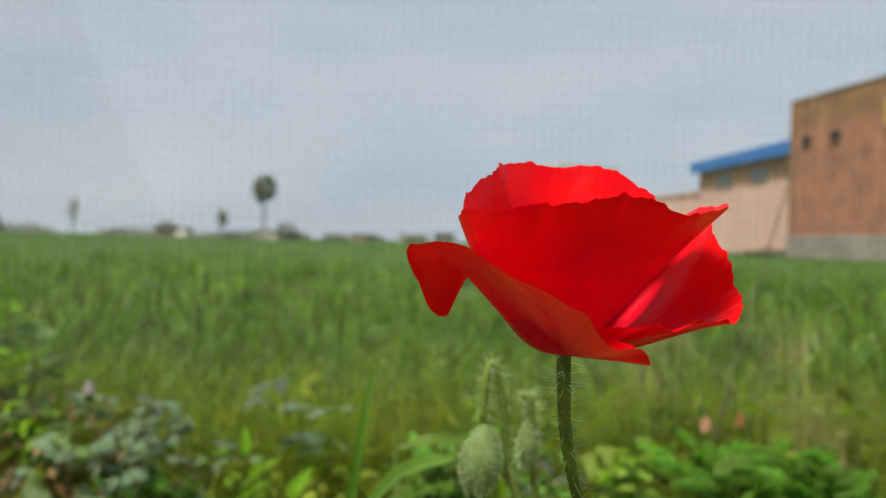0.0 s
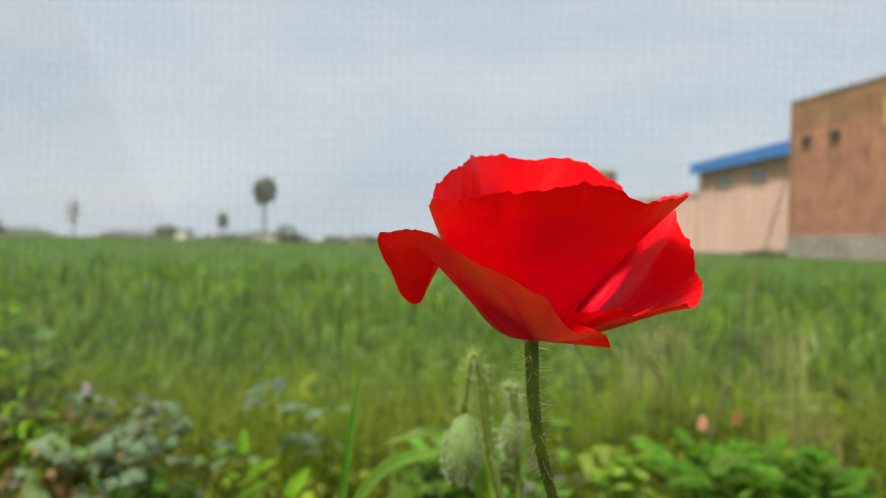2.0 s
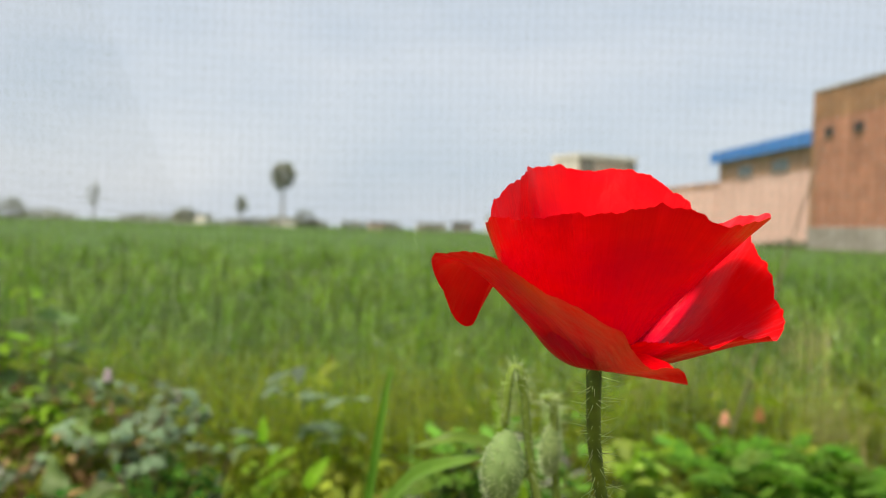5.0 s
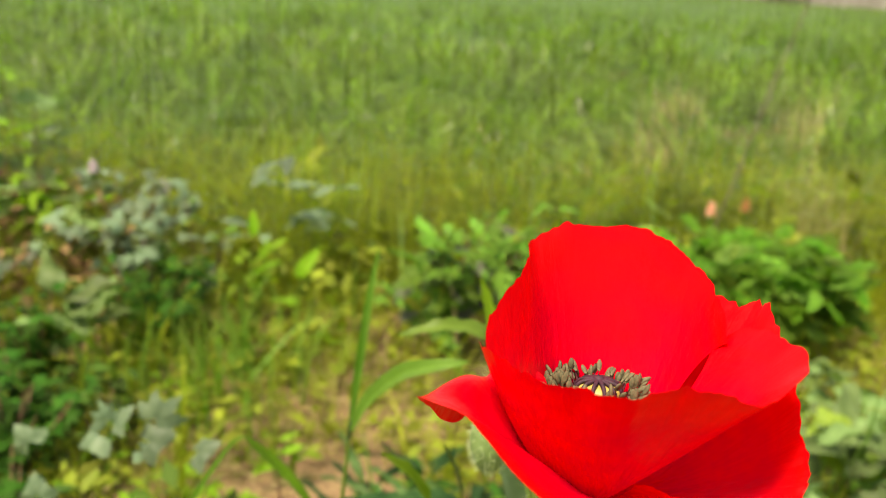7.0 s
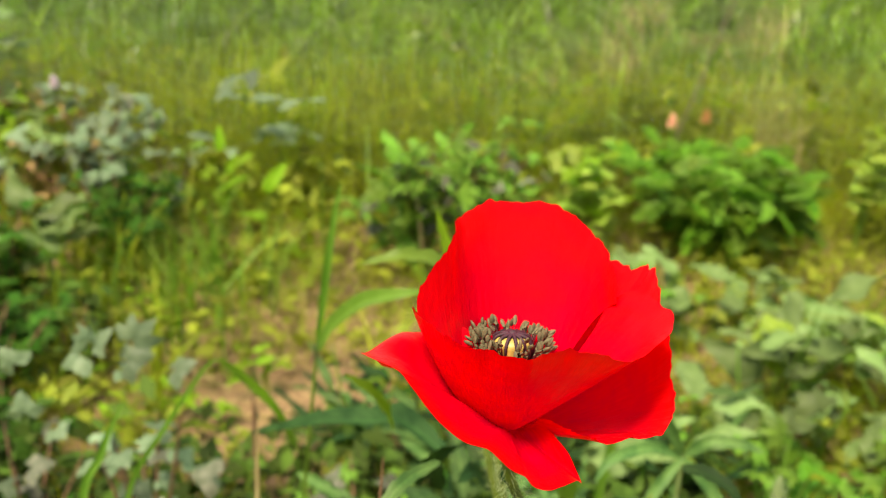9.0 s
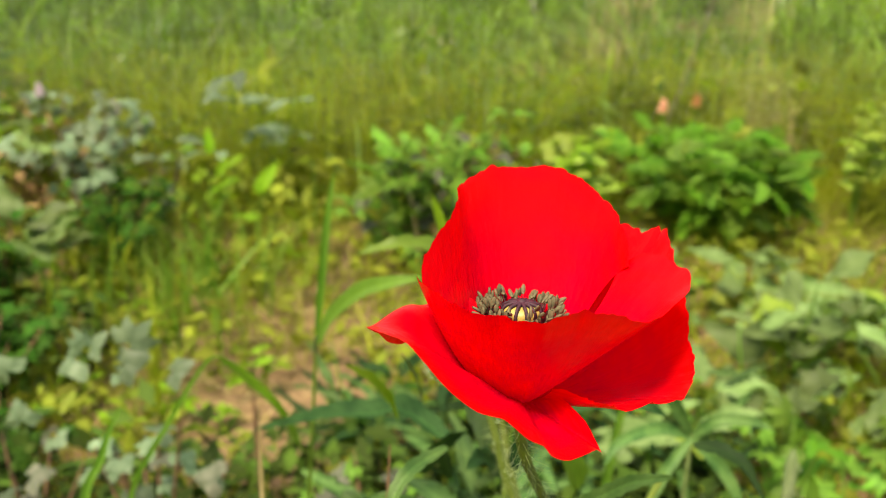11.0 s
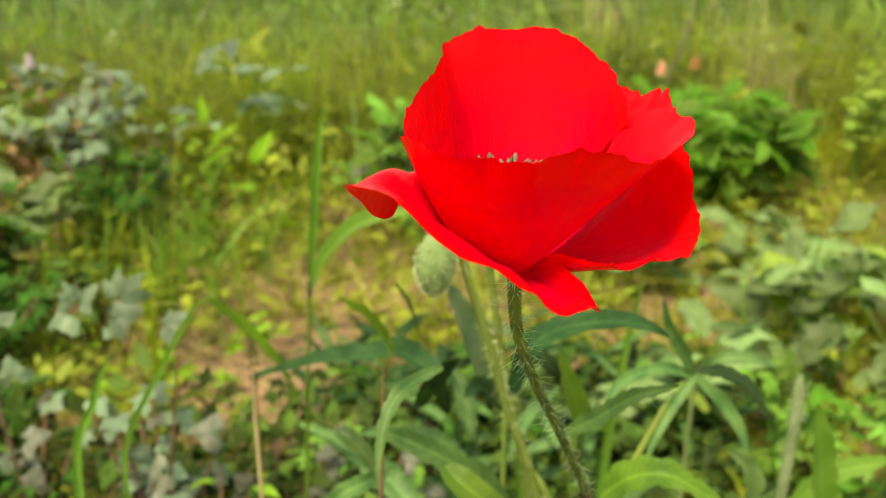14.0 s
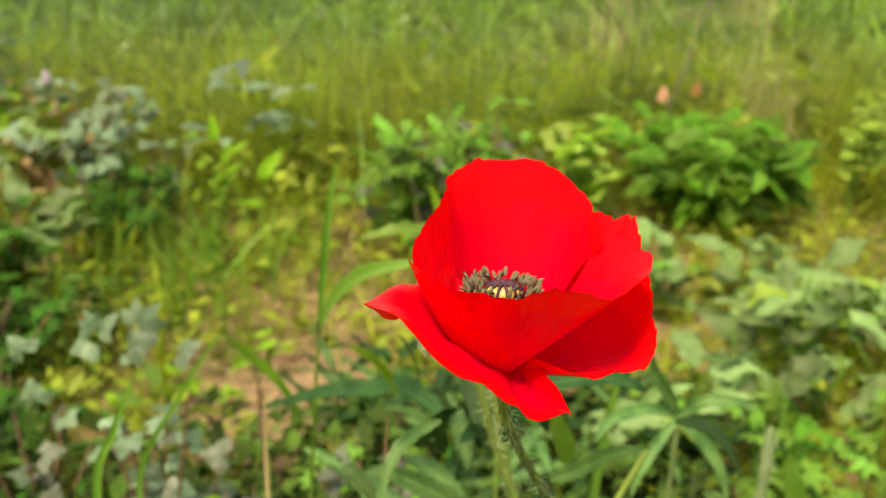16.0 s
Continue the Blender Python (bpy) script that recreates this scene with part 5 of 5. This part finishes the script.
# shrubs added so their dark leaf colour makes the shaded gaps at left
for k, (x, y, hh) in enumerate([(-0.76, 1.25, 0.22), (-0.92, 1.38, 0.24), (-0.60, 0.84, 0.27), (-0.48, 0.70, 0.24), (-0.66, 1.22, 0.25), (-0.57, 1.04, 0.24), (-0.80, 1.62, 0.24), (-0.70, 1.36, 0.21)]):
    plant("green_shrub", "leafy shrub beside the path, coloured dark as a shaded gap", "shrub", (x, y, 0), hh, 0.12, 11, 130, LEAF_DEEP, M_TWIG, (0.6, 1.1), 0.0, seed=170 + k, group="dark shrubs")
# nearer cotton-like plant
near = plant("cotton_plant", "young cotton plant with pale grey-green lobed leaves", "plant", (-0.27, 0.78, 0), 0.42, 0.10, 8, 34, LEAF_COTTON + LEAF_MAUVE[:1], M_TWIG, (0.4, 0.75), 0.3, seed=76)
for k, (at, way, s) in enumerate([((-0.284, 0.70, 0.458), (-0.9, 0.0, -0.43), 0.040), ((-0.281, 0.71, 0.461), (-0.25, 0.15, 0.97), 0.030), ((-0.272, 0.70, 0.468), (0.65, 0.1, 0.76), 0.030), ((-0.248, 0.70, 0.449), (0.88, 0.0, 0.47), 0.037),
                                  ((-0.248, 0.72, 0.457), (0.68, 0.2, 0.73), 0.044), ((-0.206, 0.70, 0.442), (0.85, 0.0, 0.53), 0.034), ((-0.252, 0.70, 0.443), (0.86, 0.1, -0.51), 0.025), ((-0.222, 0.68, 0.376), (-0.96, 0.0, 0.29), 0.026),
                                  ((-0.335, 0.68, 0.455), (-0.6, 0.1, 0.7), 0.03), ((-0.344, 0.70, 0.39), (-0.2, 0.1, 0.98), 0.032)]):
    part("leaf", LEAF_COTTON[k % 3], near, facing(Vector(at) - near.location, way, (0.5 * math.sin(k * 2.1), -0.6 + 0.4 * math.sin(k * 1.3), 0.9), s / 0.058))
plant("cotton_plant", "young cotton plant with grey and mauve leaves", "plant", (-0.44, 0.84, 0), 0.33, 0.12, 8, 46, LEAF_COTTON + LEAF_MAUVE + LEAF_MAUVE + LEAF_DEEP, M_TWIG, (0.4, 0.7), 0.2, seed=77)
low = plant("cotton_plant", "low cotton plant with mauve-grey leaves", "plant", (-0.19, 0.70, 0), 0.29, 0.14, 9, 62, LEAF_MAUVE + LEAF_COTTON[:1] + LEAF_DEEP[2:] + LEAF_LIME[:1], M_TWIG, (0.28, 0.52), 0.2, seed=78)
for k, (at, way, s) in enumerate([((-0.311, 0.62, 0.335), (0.3, 0.1, 0.95), 0.036), ((-0.20, 0.62, 0.346), (-0.89, 0.0, -0.46), 0.037), ((-0.159, 0.64, 0.37), (-0.98, 0.0, 0.2), 0.04), ((-0.13, 0.62, 0.325), (-0.4, -0.2, 0.7), 0.034)]):
    part("leaf", LEAF_MAUVE[k % 2], low, facing(Vector(at) - low.location, way, (0.2 * math.sin(k * 2.1), -0.8, 0.7), s / 0.07))
plant("cotton_plant", "low cotton plant with mauve-grey leaves", "plant", (-0.33, 0.64, 0), 0.30, 0.12, 9, 60, LEAF_MAUVE + LEAF_COTTON[:1] + LEAF_LIME[:1] + LEAF_DEEP[2:], M_TWIG, (0.28, 0.52), 0.2, seed=79)
plant("cotton_plant", "low cotton plant with small grey leaves", "plant", (-0.04, 0.80, 0), 0.28, 0.13, 9, 70, LEAF_MAUVE + LEAF_GREEN, M_TWIG, (0.4, 0.7), 0.2, seed=80)
# plants along the bank
plant("weed_clump", "dark green weed clump with mauve tops", "weeds", (0.02, 1.86, 0), 0.37, 0.19, 16, 240, LEAF_GREEN + LEAF_FINE + LEAF_FEATHER[3:] + LEAF_MAUVE[:1], M_TWIG, (0.7, 1.15), 0.15, seed=81, group="weed clumps")
plant("weed_clump", "green weed clump with mauve-grey tops", "weeds", (0.19, 1.93, 0), 0.39, 0.17, 15, 300, LEAF_GREEN + LEAF_MAUVE[:1] + LEAF_FINE + LEAF_FRESH[:1], M_TWIG, (0.6, 1.0), 0.15, seed=82, group="weed clumps")
plant("lime_seedling", "bright lime-green seedling with broad leaves", "plant", (0.43, 1.98, 0), 0.36, 0.12, 7, 42, LEAF_PALE_LIME + LEAF_LIME, M_BLADE, (0.8, 1.3), 0.25, (0.0, 0.8), 83)
plant("green_bush", "dense fresh green marigold bush", "bush", (0.77, 2.0, 0), 0.33, 0.23, 34, 330, LEAF_FEATHER, M_BLADE, (0.7, 1.15), 0.15, (-0.35, 0.5), 84)
plant("lime_seedling", "lime-green leafy seedling beside the bush", "plant", (0.93, 1.98, 0), 0.25, 0.12, 7, 60, LEAF_LIME + LEAF_FINE, M_BLADE, (0.6, 0.9), 0.15, (-0.2, 0.6), 85)
plant("lime_seedling", "pale green seedling on the bank", "plant", (1.14, 2.02, 0), 0.40, 0.09, 5, 34, LEAF_PALE_LIME, M_BLADE, (0.6, 1.0), 0.3, (-0.1, 0.6), 86)
plant("thistle", "broad pale-leaved thistle on the bank", "plant", (-0.36, 2.14, 0), 0.46, 0.13, 6, 16, LEAF_GREY_LONG, M_BLADE, (0.9, 1.4), 0.72, (-0.1, 0.7), 87)
lime = plant("lime_seedling", "upright seedling with yellow-green leaves", "plant", (-0.43, 1.92, 0), 0.31, 0.04, 3, 12, LEAF_LIME, M_BLADE, (0.6, 1.0), 0.35, (0.2, 1.0), 88)
for at, way, s in [((-0.425, 1.9, 0.27), (0.05, -0.2, 1.0), 1.1), ((-0.41, 1.9, 0.22), (0.3, -0.1, 0.6), 0.9)]:
    part("leaf", LEAF_LIME[0], lime, facing(Vector(at) - lime.location, way, (0, -1, 0.3), s * 0.75))
leafing = thing("lime_seedling", (-0.33, 1.93, 0), "slim seedling with one bright yellow-green leaf", "plant")
part("stem", sheet("stem", *tube([(0, 0, 0), (0, 0, 0.1), (0.01, 0, 0.19)], [0.002, 0.0012], 6, 10), M_BLADE), leafing)
part("leaf", LEAF_LIME[1], leafing, facing((0.0, 0, 0.165), (0.35, -0.1, 0.75), (-0.3, -1, 0.4), 1.2))
part("leaf", LEAF_LIME[0], leafing, facing((0.0, 0, 0.1), (-0.7, -0.1, 0.3), (0, -0.4, 1), 0.9))
for k, (x, y, hh) in enumerate([(-1.15, 2.38, 0.62), (-1.08, 2.2, 0.42), (-1.27, 2.34, 0.6), (-1.0, 2.2, 0.36)]):
    plant("tall_weed", "tall weed with yellowing leaves at the net", "weeds", (x, y, 0), hh, 0.12, 5, 44, LEAF_LIME + [LEAF_PALE[2]], M_TWIG, (0.7, 1.2), 0.4, (-0.2, 0.5), 90 + k, group="tall weeds")
plant("broad_weed", "tall pale broad-leaved weed beside the dark shrub", "weeds", (-0.72, 1.66, 0), 0.3, 0.06, 4, 12, LEAF_PALE_BROAD, M_BLADE, (0.6, 0.95), 0.3, (0.5, 1.6), 99, group="broad weeds")
# weeds on the right, broad and pale
r_w = np.random.default_rng(95)
for k in range(14):
    x, y = r_w.uniform(0.34, 1.05), r_w.uniform(0.9, 1.7)
    plant("broad_weed", "pale broad-leaved weed on bare soil", "weeds", (x, y, 0), r_w.uniform(0.14, 0.3) * min(1, 1.35 / y), 0.13, 5, 10, LEAF_PALE_BROAD + LEAF_PALE[:1] + LEAF_PALE_BROAD + LEAF_GREEN[:1] + LEAF_PALE_LIME[:1], M_BLADE, (0.55, 0.95), 0.2, (-0.1, 1.2), 100 + k, group="broad weeds")
for k in range(5):
    x, y = r_w.uniform(0.45, 0.72), r_w.uniform(0.78, 1.05)
    plant("green_weed", "fresh green leafy weed", "weeds", (x, y, 0), r_w.uniform(0.2, 0.3), 0.1, 6, 34, LEAF_FRESH + LEAF_GREEN, M_BLADE, (0.7, 1.1), 0.1, (-0.3, 0.5), 120 + k, group="green weeds")
for k in range(16):
    x, y = r_w.uniform(-0.08, 0.6), r_w.uniform(0.62, 1.15)
    plant("green_weed", "low green weed below the poppy", "weeds", (x, y, 0), r_w.uniform(0.12, 0.3), 0.11, 7, 36, LEAF_POPPY + LEAF_POPPY_DARK + LEAF_FINE + LEAF_DEEP[3:], M_BLADE, (0.5, 0.8), 0.15, (-0.2, 0.7), 130 + k, group="green weeds")
for k in range(12):
    x, y = r_w.uniform(-0.9, -0.1), r_w.uniform(1.1, 2.1)
    plant("small_weed", "small yellow-green weed on bare soil", "weeds", (x, y, 0), r_w.uniform(0.05, 0.12), 0.05, 4, 12, LEAF_LIME, M_BLADE, (0.3, 0.55), 0.2, (0, 0.7), 150 + k, group="small weeds")


def bloom(at, mat, label, name, tall):
    f = thing(name, (at[0], at[1], 0), label, "flower")
    part("stem", sheet("stem", *tube([(0, 0, 0), (0.005, 0, at[2] * 0.5), (0, 0, at[2])], [0.002, 0.0012], 6, 10), M_BLADE), f)
    me = long_leaf("petal", mat, tall, tall * 0.55, -0.25, 0.2, 0, 0, 0.1, seed=2)
    for k in range(7):
        part("petal", me, f, facing((0, 0, at[2]), (math.cos(k * 0.9) * 0.4, math.sin(k * 0.9) * 0.4, 1), (-math.cos(k * 0.9), -math.sin(k * 0.9), 0.3)))
    part("calyx", sheet("calyx", *tube([(0, 0, at[2] - 0.012), (0, 0, at[2]), (0, 0, at[2] + 0.008)], [0.003, 0.008, 0.008], 8, 8), M_GREEN), f)


bloom((0.69, 2.23, 0.27), M_SALMON, "pale salmon flower head on a thin stem", "salmon_flower", 0.042)
bloom((0.785, 2.25, 0.28), M_RUST, "withered orange flower head on a thin stem", "salmon_flower", 0.040)
bloom((-0.80, 1.97, 0.375), M_LILAC, "pale lilac flower head on the shrub", "lilac_flower", 0.035)


def tuft(at, mat, label, count, height, seed, name="dry_tuft", group="dry tufts", width=(0.002, 0.005)):
    v, q = blades(count, lambda n, r: np.stack([r.normal(0, 0.07, n), r.normal(0, 0.12, n), 0 * r.uniform(0, 1, n)], -1), height, width, 0.3, 4, seed)
    ob = whole(name, sheet(name, v, q, mat), label, "grass", group, kind="stuff")
    ob.location = at


tuft((1.11, 4.25, 0.1), M_STRAW, "dry beige grass tuft by the net", 150, (0.2, 0.38), 201)
tuft((1.03, 2.46, 0.02), M_STRAW, "dry beige grass tuft by the net", 130, (0.2, 0.42), 202)
tuft((1.62, 4.0, 0.1), M_STRAW, "dry beige grass tuft by the net", 130, (0.2, 0.4), 203)
tuft((-1.13, 2.36, 0.0), M_DEAD, "dry orange-brown grass tuft at the shrub", 220, (0.15, 0.38), 204)
tuft((-0.99, 2.06, 0.0), M_DEAD, "withered orange-brown stalks beside the shrub", 160, (0.1, 0.3), 206)
tuft((0.82, 3.3, 0.05), M_STRAW, "dry beige grass tuft in the wheat", 160, (0.2, 0.42), 205)

for k, (x, y, n) in enumerate([(-0.50, 1.72, 60), (-0.42, 1.66, 50), (-0.60, 1.60, 50), (-0.33, 1.74, 40)]):
    tuft((x, y, 0), M_BLADE, "fresh yellow-green grass tuft beside the dark shrub", n, (0.1, 0.27), 210 + k, "grass_tuft", "grass tufts", (0.005, 0.011))

# cut stalks and single blades among the low plants
for foot, top, r0, mat, label in [((-0.125, 0.53, 0), (-0.0945, 0.51, 0.5185), 0.0014, M_STRAW, "dry straw-coloured cut stalk"), ((-0.045, 0.365, 0), (-0.006, 0.365, 0.606), 0.0011, M_TWIG, "brown cut stalk beside the poppy"),
                                  ((-0.165, 0.80, 0), (-0.155, 0.80, 0.36), 0.0022, M_TWIG, "thin brown twig among cotton leaves"), ((0.04, 1.8, 0), (0.02, 1.78, 0.22), 0.003, M_STRAW, "dry stalk in front of the weeds")]:
    ob = thing("cut_stalk", foot, label, "stalk", "cut stalks")
    e = Vector(top) - Vector(foot)
    part("stalk", sheet("stalk", *tube([(0, 0, 0), e * 0.5 + Vector((0.004, 0, 0)), e], [r0 * 1.2, r0], 7, 14), mat), ob)
hairy = thing("hairy_stalk", (0.2305, 0.44, 0), "pale green hairy cut poppy stalk", "stalk")
hp = [(0, 0, 0), (-0.002, -0.01, 0.45), (-0.0042, -0.01, 0.55)]
st = part("stalk", sheet("stalk", *tube(hp, [0.004, 0.0034, 0.0034], 9, 20), M_DOWNY), hairy)
part("bristle", sheet("stalk_hairs", *bristles(hp, 500, (0.0015, 0.004), 0.0032, 8), M_HAIR), st, None, "pale stiff hairs", kind="stuff")
for k, (pts, w) in enumerate([([(-0.235, 0.61, 0.02), (-0.228, 0.605, 0.30), (-0.219, 0.60, 0.389), (-0.172, 0.57, 0.479), (-0.137, 0.55, 0.539), (-0.123, 0.545, 0.55)], 0.004),
                              ([(-0.125, 0.545, 0.549), (-0.109, 0.57, 0.514), (-0.095, 0.61, 0.459), (-0.084, 0.63, 0.406)], 0.0065),
                              ([(-0.25, 0.56, 0.02), (-0.24, 0.55, 0.38), (-0.216, 0.55, 0.466), (-0.198, 0.55, 0.507)], 0.006),
                              ([(0.12, 0.62, 0.05), (0.10, 0.60, 0.3), (0.085, 0.58, 0.44)], 0.008), ([(0.2, 0.75, 0.02), (0.21, 0.74, 0.3), (0.225, 0.73, 0.46)], 0.010)]):
    g = thing("grass_leaf", pts[0], "single long green grass leaf", "grass", "single grass leaves")
    bent_leaf("leaf", pts, w, M_BLADE, g, 0, 0, 0.4, (0.2, -1, 0.4))
star = thing("narrow_weed", (0.226, 0.585, 0), "weed with narrow grey-green leaves spread like a star", "weeds")
part("stem", sheet("stem", *tube([(0, 0, 0), (0.004, 0, 0.25), (0, -0.005, 0.455)], [0.003, 0.002], 7, 14), M_BUD), star)
bent_leaf("leaf", [(0.226, 0.580, 0.450), (0.210, 0.575, 0.479), (0.197, 0.570, 0.501), (0.189, 0.565, 0.527)], 0.0096, M_POPPY_LEAF, star, 0, 0.3, 0.28, (0.2, -1, 0.2))
bent_leaf("leaf", [(0.226, 0.580, 0.450), (0.243, 0.575, 0.468), (0.267, 0.570, 0.470), (0.283, 0.565, 0.466)], 0.0098, M_POPPY_LEAF, star, 0, 0.3, 0.28, (0, -0.7, 0.8))
bent_leaf("leaf", [(0.226, 0.580, 0.450), (0.195, 0.570, 0.465), (0.164, 0.560, 0.461), (0.150, 0.550, 0.448)], 0.0095, M_POPPY_LEAF, star, 0, 0.3, 0.28, (0, -0.7, 0.8))
bent_leaf("leaf", [(0.218, 0.560, 0.464), (0.200, 0.550, 0.446), (0.187, 0.540, 0.429), (0.178, 0.530, 0.412)], 0.0086, M_POPPY_LEAF, star, 0, 0.3, 0.28, (0, -0.8, 0.6))
bent_leaf("leaf", [(0.218, 0.560, 0.464), (0.238, 0.550, 0.445), (0.250, 0.540, 0.427), (0.256, 0.530, 0.404)], 0.0097, M_POPPY_LEAF, star, 0, 0.3, 0.28, (0, -0.8, 0.6))
bent_leaf("leaf", [(0.283, 0.470, 0.404), (0.274, 0.465, 0.442), (0.265, 0.460, 0.477), (0.254, 0.455, 0.511)], 0.0200, M_BLADE, hairy, 6, 0.3, 0.28, (0.2, -1, 0.2))
bent_leaf("leaf", [(0.224, 0.460, 0.425), (0.223, 0.455, 0.452), (0.212, 0.450, 0.474), (0.195, 0.440, 0.491)], 0.0139, M_PALE, hairy, 4, 0.3, 0.28, (0.1, -0.9, 0.5))
bent_leaf("leaf", [(0.273, 0.500, 0.387), (0.294, 0.490, 0.425), (0.316, 0.480, 0.442), (0.323, 0.470, 0.454)], 0.0140, M_BLADE, hairy, 8, 0.3, 0.28, (0, -0.6, 0.9))
